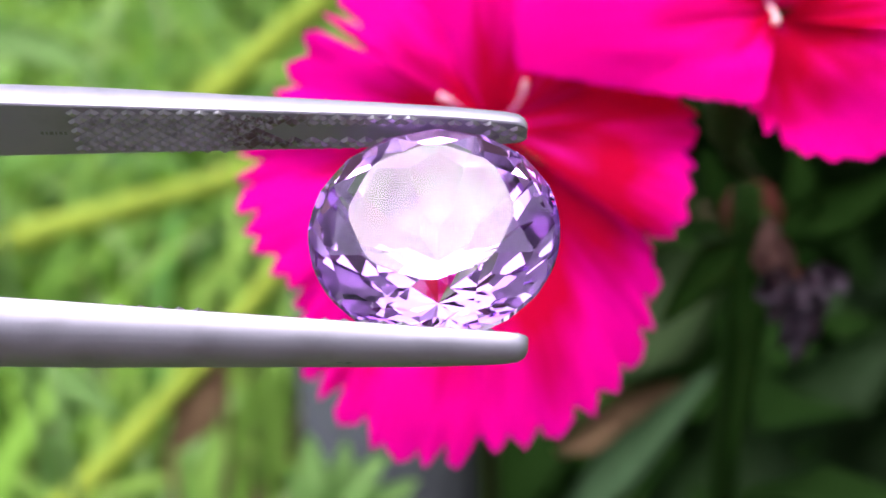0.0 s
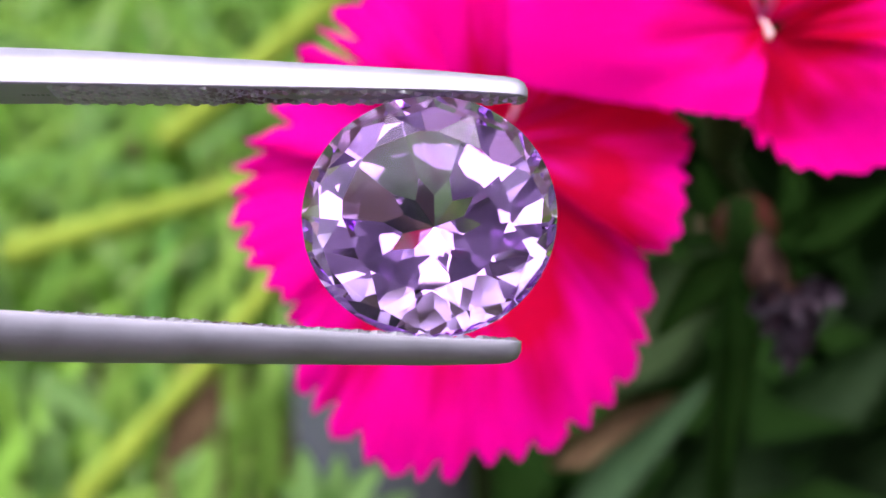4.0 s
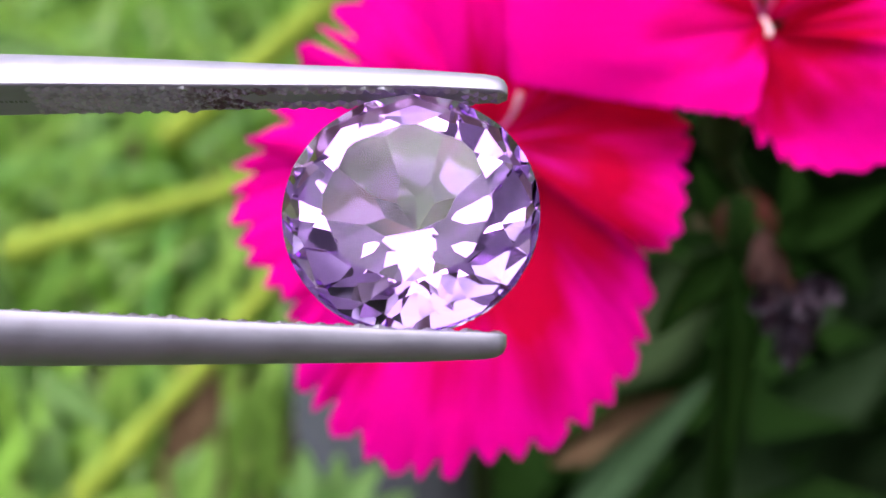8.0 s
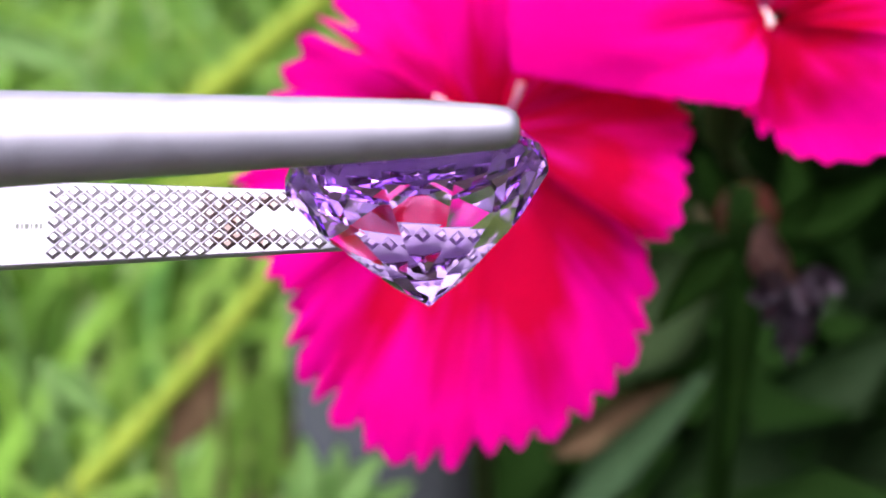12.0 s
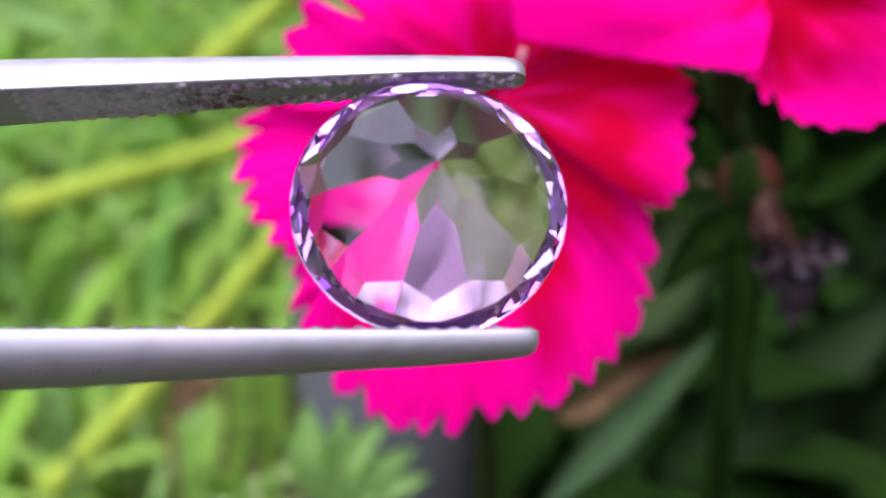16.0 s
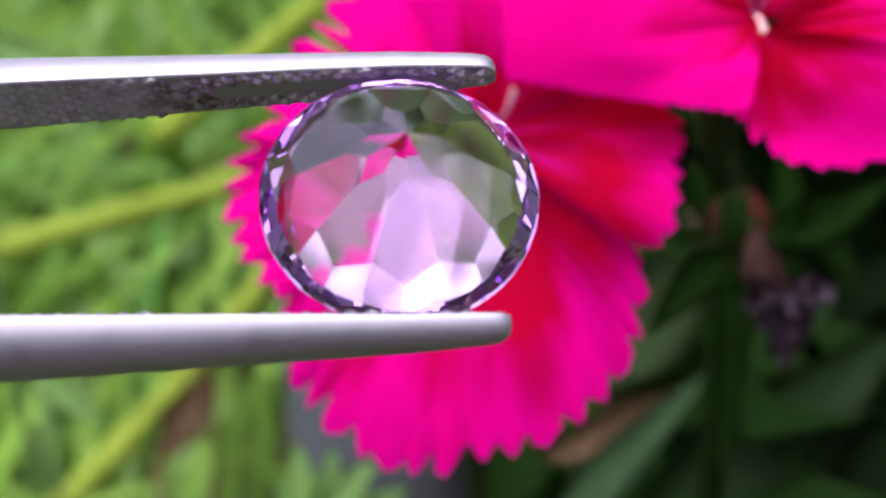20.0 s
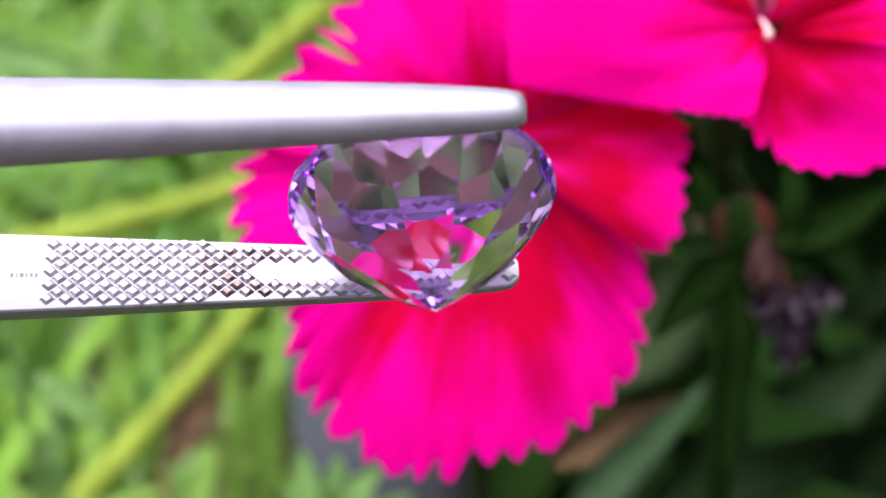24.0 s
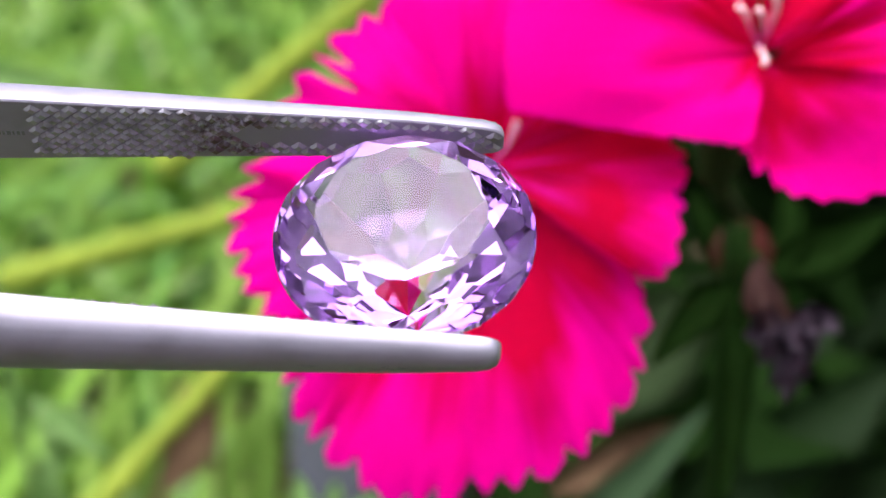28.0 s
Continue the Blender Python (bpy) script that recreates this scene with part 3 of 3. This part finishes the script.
FLOWER_TWO = near(0.0223, 0.0163, 0.122)
flower(FLOWER_TWO,
       [
           (4, 92, (16.0, 18.0, 16.0), 9, 1.0, 0.4, 2.4, 0.3, 0.0),
           (88, 160, (16.0, 18.0, 16.0), 9, 1.0, 0.0, 2.4, 0.3, 0.1),
           (146, 258, (17.0, 18.0, 17.0), 16, 0.15, 2.3, 2.8, 0.2, (-0.16, -0.987, 7.2), 0.3),
           (250, 368, (7.4, 12.8, 17.4), 13, 0.7, -1.2, 2.4, -0.9, 0.10),
           (350, 404, (16.0, 17.4, 16.0), 10, 0.5, 4.4, 5.2, 0.4, 0.32),
       ],
       [(((-0.4, 0.4, 1.0), (-0.9, -0.4, 7.0), (-0.8, -1.8, 7.4)), 0.16), (((0.0, 0.6, 1.0), (0.5, 1.4, 6.0), (-0.1, 2.9, 7.2)), 0.19), (((-0.3, 0.6, 1.0), (-1.2, 1.0, 5.0), (-2.3, 2.2, 6.4)), 0.17), (((0.2, 0.4, 1.0), (-0.4, 1.2, 6.0), (-1.2, 1.8, 7.4)), 0.15)],
       "bright magenta dianthus flower beside the first", 41, down(near(0.1594, 0.1650, 0.700)), {3: -3.4}, {4: 1.2})

# ---- spent flower and dark foliage ----
spent_at = near(0.0293, -0.0034, 0.150)
spent = thing("spent_flower", Matrix.Translation(spent_at) @ VIEW.to_3x3().to_4x4() @ Matrix.Scale(BACK, 4), "withered brown and mauve dianthus head hanging down", "flower")
for i, (sx, sy, w) in enumerate(((-0.0016, -0.0012, 0.0016), (0.0004, -0.0022, 0.0018), (0.0016, -0.0008, 0.0016), (-0.0004, -0.0008, 0.0020))):
    b = bmesh.new()
    r = random.Random(80 + i)
    blade(b, [p + Vector((r.uniform(-1, 1), r.uniform(-1, 1), r.uniform(-1, 1))) * 0.0002 for p in
              curve_points((-0.0020, 0.0062, 0), (-0.0020 + sx * 0.6, 0.0030, 0.0012 + 0.0005 * i), (sx, sy, 0.0016), 8)], w, (r.uniform(-0.8, 0.8), 0.2, 1), 0.4, 0.5, 0.0002)
    part("sepal", b, DRY, spent, "dry brown sepal")
for i, (ex, ey, w) in enumerate(((-0.0030, -0.0006, 0.0030), (0.0050, 0.0004, 0.0030), (0.0003, -0.0062, 0.0040), (-0.0010, -0.0050, 0.0036), (0.0018, -0.0044, 0.0038), (0.0030, -0.0016, 0.0040), (-0.0020, -0.0026, 0.0036))):
    b = bmesh.new()
    r = random.Random(60 + i)
    blade(b, [p + Vector((r.uniform(-1, 1), r.uniform(-1, 1), r.uniform(-1, 1))) * 0.0003 for p in
              curve_points((0.0002, 0.0006, 0.0012), (ex * 0.4, ey * 0.3 + 0.0006, 0.0026 + 0.0006 * r.random()), (ex, ey, 0.0008 * r.random()), 9)],
          w, (r.uniform(-0.5, 0.5), 0.2, 1), 0.35, 0.5, 0.00025)
    part("withered_petal", b, WITHERED, spent)
b = bmesh.new()
base = spent.matrix_basis.inverted() @ down(near(0.0427, -0.0380, 0.260))
tube(b, curve_points((-0.0020, 0.0062, 0), (-0.0035, 0.0085, -0.010), base, 14), 0.0006)
part("stem", b, DEEP_SHADE_LEAF, spent)

bud_at = near(0.0287, 0.0038, 0.165)
bud = thing("flower_bud", Matrix.Translation(bud_at) @ VIEW.to_3x3().to_4x4() @ Matrix.Scale(BACK, 4), "small dark red closed dianthus bud", "flower bud")
b = bmesh.new()
tube(b, [(0, 0.0026, 0), (0, 0.0018, 0), (0, 0.0, 0), (0, -0.002, 0), (0, -0.0032, 0)], [0.0006, 0.0021, 0.0030, 0.0026, 0.0012], 12)
part("bud_petals", b, RED_BUD, bud)
b = bmesh.new()
tube(b, curve_points((0, -0.003, 0), (0.0, -0.010, -0.004), bud.matrix_basis.inverted() @ down(near(0.0301, -0.0263, 0.180)), 8), 0.0008)
part("stem", b, DEEP_SHADE_LEAF, bud)

plant = thing("dianthus_foliage", Matrix.Translation(down(near(0.0328, -0.0228, 0.200))), "dianthus stems and pointed leaves with shade put into their dark greens", "plant")
po = Vector(plant.matrix_basis.translation)


def plant_leaf(pts, width, mat=DEEP_SHADE_LEAF, face=None, fold=0.2, shape=0.4):
    b = bmesh.new()
    blade(b, [Vector(p) - po for p in curve_points(*pts, 10)], width * BACK, face or TOWARDS, fold, shape, 0.0002)
    return part("leaf", b, mat, plant)


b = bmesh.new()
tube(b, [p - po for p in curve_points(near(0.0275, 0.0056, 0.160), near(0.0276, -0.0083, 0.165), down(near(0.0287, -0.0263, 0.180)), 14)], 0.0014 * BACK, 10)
part("stem", b, DEEP_SHADE_LEAF, plant)
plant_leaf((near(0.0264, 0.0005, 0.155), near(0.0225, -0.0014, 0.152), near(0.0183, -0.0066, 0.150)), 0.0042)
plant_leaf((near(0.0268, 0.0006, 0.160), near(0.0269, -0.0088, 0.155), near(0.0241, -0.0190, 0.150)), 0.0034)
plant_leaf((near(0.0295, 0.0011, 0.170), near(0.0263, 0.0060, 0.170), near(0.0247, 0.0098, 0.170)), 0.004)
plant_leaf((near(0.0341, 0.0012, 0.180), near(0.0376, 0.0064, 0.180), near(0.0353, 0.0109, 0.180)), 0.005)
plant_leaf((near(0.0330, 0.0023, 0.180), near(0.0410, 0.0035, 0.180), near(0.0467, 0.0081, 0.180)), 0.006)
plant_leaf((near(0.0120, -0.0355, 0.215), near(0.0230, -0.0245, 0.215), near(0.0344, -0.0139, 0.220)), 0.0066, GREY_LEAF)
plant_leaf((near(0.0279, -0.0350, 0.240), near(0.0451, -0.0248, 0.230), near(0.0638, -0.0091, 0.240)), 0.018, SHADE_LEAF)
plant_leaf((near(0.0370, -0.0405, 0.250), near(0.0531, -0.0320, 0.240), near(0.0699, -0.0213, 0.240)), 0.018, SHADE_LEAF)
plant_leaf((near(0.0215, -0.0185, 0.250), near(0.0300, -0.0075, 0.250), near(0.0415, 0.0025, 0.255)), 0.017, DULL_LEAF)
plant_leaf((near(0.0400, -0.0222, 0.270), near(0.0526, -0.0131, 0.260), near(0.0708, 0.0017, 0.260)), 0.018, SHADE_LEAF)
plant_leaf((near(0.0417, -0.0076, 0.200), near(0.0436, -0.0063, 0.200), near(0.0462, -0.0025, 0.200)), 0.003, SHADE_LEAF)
brown_leaf_shape = leaf_thing("brown_leaf_shape", (near(0.0148, -0.0265, 0.232), near(0.0241, -0.0221, 0.232), near(0.0356, -0.0172, 0.234)), 0.0078 * BACK, STRAW, "dry curled brown leaf among the stems", "leaf", None, 0.3, 0.5, 0)


# Leaf-shaped brown pieces stand in for bare soil between the grass.
for pts, w in (((spot(-0.0723, -0.0537, 0.470), spot(-0.0656, -0.0439, 0.470), spot(-0.0574, -0.0327, 0.470)), 0.013), ((spot(-0.0619, -0.0396, 0.500), spot(-0.0658, -0.0316, 0.500), spot(-0.0722, -0.0269, 0.500)), 0.016)):
    leaf_thing("brown_leaf_shape", pts, w, STRAW, "brown leaf-shaped piece standing in for bare soil in the grass", "leaf", None, 0.2, 0.5)


def shade_place(r):
    u, v, d = r.uniform(1120, 1900), r.uniform(-300, 1000), r.uniform(0.26, 0.6)
    return spot((u - 784) / 3144 * d, (441 - v) / 3144 * d, d)


tagged(part("shrub_leaves", leaf_mass(700, shade_place, 0.035, 31), DEEP_SHADE_LEAF), "shrub leaves behind the flowers with deep shade put into their green", "shrub", kind="stuff")


def unseen_canopy(r):
    x, y = r.uniform(0.06, 0.46), r.uniform(0.20, 0.72)
    return (x, y, 0.44 + 0.05 * noise.noise(Vector((x * 9, y * 9, 2))) + r.uniform(0, 0.12))


def low_place(r):
    return (r.uniform(0.012, 0.11), r.uniform(0.36, 0.62), r.uniform(0.02, 0.10))


# Leaves added as a dark filler where the ground below the flower is shaded.
tagged(part("shrub_leaves", leaf_mass(160, low_place, 0.05, 33), DEEP_SHADE_LEAF), "near-black leaves added for the shaded ground under the flower", "shrub", kind="stuff")
# Canopy with trunk and branches, added out of view to block overhead light.
shrub = thing("shrub", Matrix.Translation((0.40, 0.66, 0)), "unseen leafy canopy added to shade the right of the bed", "shrub")
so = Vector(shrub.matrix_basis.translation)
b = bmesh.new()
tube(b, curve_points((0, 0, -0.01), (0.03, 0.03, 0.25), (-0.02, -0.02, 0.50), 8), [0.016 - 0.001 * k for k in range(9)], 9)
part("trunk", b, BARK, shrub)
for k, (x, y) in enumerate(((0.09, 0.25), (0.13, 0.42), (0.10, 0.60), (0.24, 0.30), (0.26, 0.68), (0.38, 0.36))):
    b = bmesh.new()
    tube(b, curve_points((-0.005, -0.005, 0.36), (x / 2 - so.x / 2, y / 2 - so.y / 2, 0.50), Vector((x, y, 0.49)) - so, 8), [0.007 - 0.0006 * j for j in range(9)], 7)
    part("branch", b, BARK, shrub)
tagged(part("foliage", leaf_mass(900, lambda r: Vector(unseen_canopy(r)) - so, 0.06, 32), DEEP_SHADE_LEAF, shrub), kind="stuff")


# ---- tweezers ----
def lerp_table(x, table):
    for (x0, y0), (x1, y1) in zip(table, table[1:]):
        if x0 >= x >= x1:
            return y0 + (y1 - y0) * (x0 - x) / (x0 - x1)
    return table[-1][1]


WIDTH = [(4.45, 0.9), (4.3, 1.4), (4.0, 1.75), (3.4, 1.98), (0, 2.65), (-8, 3.35), (-19, 4.4), (-50, 7.2), (-85, 9.0), (-112, 8.4), (-116, 6.0)]
THICK = [(4.45, 0.5), (4.3, 0.8), (4.0, 0.98), (3.4, 1.08), (0, 1.25), (-8, 1.65), (-19, 2.2), (-50, 2.2), (-85, 2.0), (-116, 1.5)]
GRIP = 5.62                             # half the stone's narrow width


def smooth_table(x, table):
    """The table with its corners rounded off."""
    if x > 2.5:
        return lerp_table(x, table)
    h = min(4.0, 2.5 - x)
    return sum(lerp_table(max(-116, x + h * k / 4), table) for k in range(-4, 5)) / 9


def arm_gap(x):
    return GRIP + 0.12 + 0.026 * max(-22, min(0, x)) - (0 if x > -22 else 5.09 * (1 - math.cos(min(1, (-22 - x) / 78) * math.pi)) / 2)


def tweezer_arm(parent, sign):
    xs = [4.45, 4.38, 4.3, 4.15, 4.0, 3.7, 3.4, 2.7] + [2 - k for k in range(28)] + [-26 - 3 * k for k in range(1, 30)] + [-115, -116]
    b = bmesh.new()
    rings = []
    for x in xs:
        w, th, z0 = smooth_table(x, WIDTH), smooth_table(x, THICK), arm_gap(x)
        sec = [(-w / 2 + 0.08, 0.0), (w / 2 - 0.08, 0.0), (w / 2, 0.08), (w / 2, th * 0.15)]
        for k in range(1, 10):
            a = math.pi * k / 10
            sec.append((w / 2 * math.cos(a), th * (0.15 + 0.85 * math.sin(a))))
        sec += [(-w / 2, th * 0.15), (-w / 2, 0.08)]
        rings.append([b.verts.new((x / 1000, y / 1000, sign * (z0 + z) / 1000)) for y, z in sec])
    bridge(b, rings)
    bmesh.ops.recalc_face_normals(b, faces=b.faces[:])
    arm = part("arm", b, STEEL, parent)
    arm.data.set_sharp_from_angle(angle=radians(38))
    # knurled jaw: rows of small blunt pyramids on the inner face, with a smooth channel near the tip
    b = bmesh.new()
    a, c, h = 0.88, 0.78, 0.15
    for i in range(-42, 11):
        for j in range(-6, 7):
            if (i + j) % 2:
                continue
            x, y = i * a / 2, j * c / 2
            w = lerp_table(min(4.4, x), WIDTH)
            if x < -17.6 or x > 4.1 or abs(y) > w / 2 - 0.2 or (-8.2 < x < 2.6 and abs(y) < 0.42):
                continue
            z = arm_gap(x)
            lim = w / 2 - 0.01
            base = [(x + a * 0.485, y), (x, y + c * 0.485), (x - a * 0.485, y), (x, y - c * 0.485)]
            low = [b.verts.new((p / 1000, max(-lim, min(lim, q)) / 1000, sign * (z + 0.02) / 1000)) for p, q in base]
            top = [b.verts.new(((x + (p - x) * 0.48) / 1000, max(-lim, min(lim, y + (q - y) * 0.48)) / 1000, sign * (z - h) / 1000)) for p, q in base]
            b.faces.new(top)
            for k in range(4):
                b.faces.new((low[k], low[(k + 1) % 4], top[(k + 1) % 4], top[k]))
    bmesh.ops.recalc_face_normals(b, faces=b.faces[:])
    tagged(part("knurling", b, JAW, arm, "cross-hatched gripping teeth", smooth=False), kind="stuff")
    return arm


tweezers = thing("tweezers", Matrix(), "brushed steel gem tweezers with knurled jaws holding a stone", "tweezers")
for sgn in (1, -1):
    arm = tweezer_arm(tweezers, sgn)
    if sgn > 0:
        b = bmesh.new()
        for k, wd in enumerate((0.35, 0.25, 0.42, 0.2, 0.34, 0.3)):
            x = -19.4 + k * 0.23
            bmesh.ops.create_cube(b, size=1, matrix=Matrix.LocRotScale((x / 1000, 0.0002, arm_gap(x) / 1000 - 0.000004), None, (wd * 0.45 / 1000, 0.00026, 0.00002)))
        part("engraved_mark", b, ENGRAVE, arm, "small dark engraved mark", smooth=False)
    r = random.Random(5 + sgn)
    b = bmesh.new()
    for k in range(7):
        x = -16.8 + r.uniform(0, 3.6) if sgn > 0 else r.uniform(-5.0, 0.6)
        w, th = smooth_table(x, WIDTH), smooth_table(x, THICK)
        q = r.uniform(0.20, 0.34) if sgn > 0 else r.uniform(-0.02, 0.02)
        z = arm_gap(x) + th * (0.15 + 0.85 * math.sqrt(1 - (2 * q) ** 2))
        size = (r.uniform(0.08, 0.2), r.uniform(0.06, 0.12), 0.03) if sgn > 0 else (r.uniform(0.2, 0.7), 0.04, 0.012)
        lean = math.atan2(0.85 * th * 2 * q, 0.5 * w * math.sqrt(1 - (2 * q) ** 2))
        bmesh.ops.create_icosphere(b, subdivisions=1, radius=0.5, matrix=Matrix.LocRotScale((x / 1000, q * w / 1000, sgn * z / 1000), Euler((-sgn * lean, 0, 0)), [v / 1000 for v in size]))
    part("wear_marks", b, WEAR, arm, "small dark pits and scratches")
b = bmesh.new()
bmesh.ops.create_cube(b, size=1, matrix=Matrix.LocRotScale((-0.109, 0, 0), None, (0.014, 0.0078, 0.0006)))
bmesh.ops.bevel(b, geom=b.edges[:], offset=0.0002, segments=2, affect="EDGES")
part("welded_joint", b, STEEL, tweezers)


# ---- gemstone ----
def cut_stone(tiers, table_z, radius, girdle):
    """Cut a blank with flat facets as a lapidary does: tiers of (slope, distance, count, first azimuth, up or down)."""
    big = 2 * radius
    q = [Vector((x * big, y * big, z * big)) for z in (-1, 1) for y in (-1, 1) for x in (-1, 1)]
    faces = [[q[k] for k in f] for f in ((0, 1, 3, 2), (4, 5, 7, 6), (0, 1, 5, 4), (2, 3, 7, 6), (0, 2, 6, 4), (1, 3, 7, 5))]

    def cut(co, no):
        kept, rim = [], []
        for f in faces:
            d = [(p - co).dot(no) for p in f]
            g = []
            for k, p in enumerate(f):
                e, de = f[(k + 1) % len(f)], d[(k + 1) % len(f)]
                if d[k] <= 0:
                    g.append(p)
                if (d[k] <= 0) != (de <= 0):
                    x = p + (e - p) * (d[k] / (d[k] - de))
                    g.append(x)
                    rim.append(x)
            if len(g) > 2:
                kept.append(g)
        if len(rim) > 2:
            mid = sum(rim, Vector()) / len(rim)
            u = no.orthogonal().normalized()
            v = no.cross(u)
            rim.sort(key=lambda p: math.atan2((p - mid).dot(v), (p - mid).dot(u)))
            kept.append(rim)
        faces[:] = kept

    for k in range(64):
        a = 2 * math.pi * (k + 0.5) / 64
        n = Vector((math.cos(a), math.sin(a), 0))
        cut(n * radius, n)
    for slope, reach, height, count, first, way in tiers:
        for k in range(count):
            a = 2 * math.pi * (k + first) / count
            n = Vector((math.cos(a) * math.sin(radians(slope)), math.sin(a) * math.sin(radians(slope)), way * math.cos(radians(slope))))
            cut(Vector((math.cos(a) * reach * radius, math.sin(a) * reach * radius, way * height * radius)), n)
    cut(Vector((0, 0, table_z * radius)), Vector((0, 0, 1)))
    b = bmesh.new()
    for f in faces:
        try:
            b.faces.new([b.verts.new(p) for p in f])
        except ValueError:
            pass
    bmesh.ops.remove_doubles(b, verts=b.verts[:], dist=radius * 2e-4)
    bmesh.ops.recalc_face_normals(b, faces=b.faces[:])
    return b


stone = cut_stone([
    # slope, a place on the facet (distance from the axis, height), how many, turned by, crown 1 or pavilion -1
    (50, 1.0, 0.03, 16, 0.5, 1), (36, 0.82, 0.200, 8, 0.0, 1), (25, 0.62, 0.328, 8, 0.5, 1),
    (54, 1.0, 0.03, 20, 0.5, -1), (44, 0.57, 0.532, 10, 0.5, -1), (37.5, 0.20, 0.869, 10, 0.0, -1),
], 0.328, 6.0, 0.03)
# the stone's axis lies along the jaws' open side; it is a little narrower between the jaws
turn = Matrix.Rotation(radians(-4.5), 4, "Z") @ Matrix.Rotation(radians(90), 4, "X") @ Matrix.Diagonal((0.001, 0.000955, 0.001, 1))
bmesh.ops.transform(stone, matrix=turn, verts=stone.verts[:])
bmesh.ops.recalc_face_normals(stone, faces=stone.faces[:])
gem = thing("gemstone", Matrix(), "pale violet faceted oval amethyst held between tweezer tips", "gemstone")


def stone_part(name, keep):
    """The facets that keep(normal) picks, in the space of the jaws (the table looks along -y)."""
    b = stone.copy()
    b.normal_update()
    bmesh.ops.delete(b, geom=[f for f in b.faces if not keep(-f.normal.y)], context="FACES")
    return part(name, b, GEM, gem, smooth=False)


stone.normal_update()
stone_part("table", lambda up: up > 0.995)
stone_part("crown", lambda up: 0.05 < up <= 0.995)
stone_part("girdle", lambda up: -0.05 <= up <= 0.05)
stone_part("pavilion", lambda up: up < -0.05)
stone.free()


# ---- what moves ----
def rig_pose(x, y, away, tip, lean):
    return VIEW @ pose(x / 1000, y / 1000, -away / 1000, 0, 0, lean) @ pose(0, 0, 0, -90 - tip, 0, 0)


def motions():
    rows = [(t, rig_pose(*r)) for t, *r in RIG_ROWS]
    walk(tweezers, rows)
    walk(gem, rows)


motions()
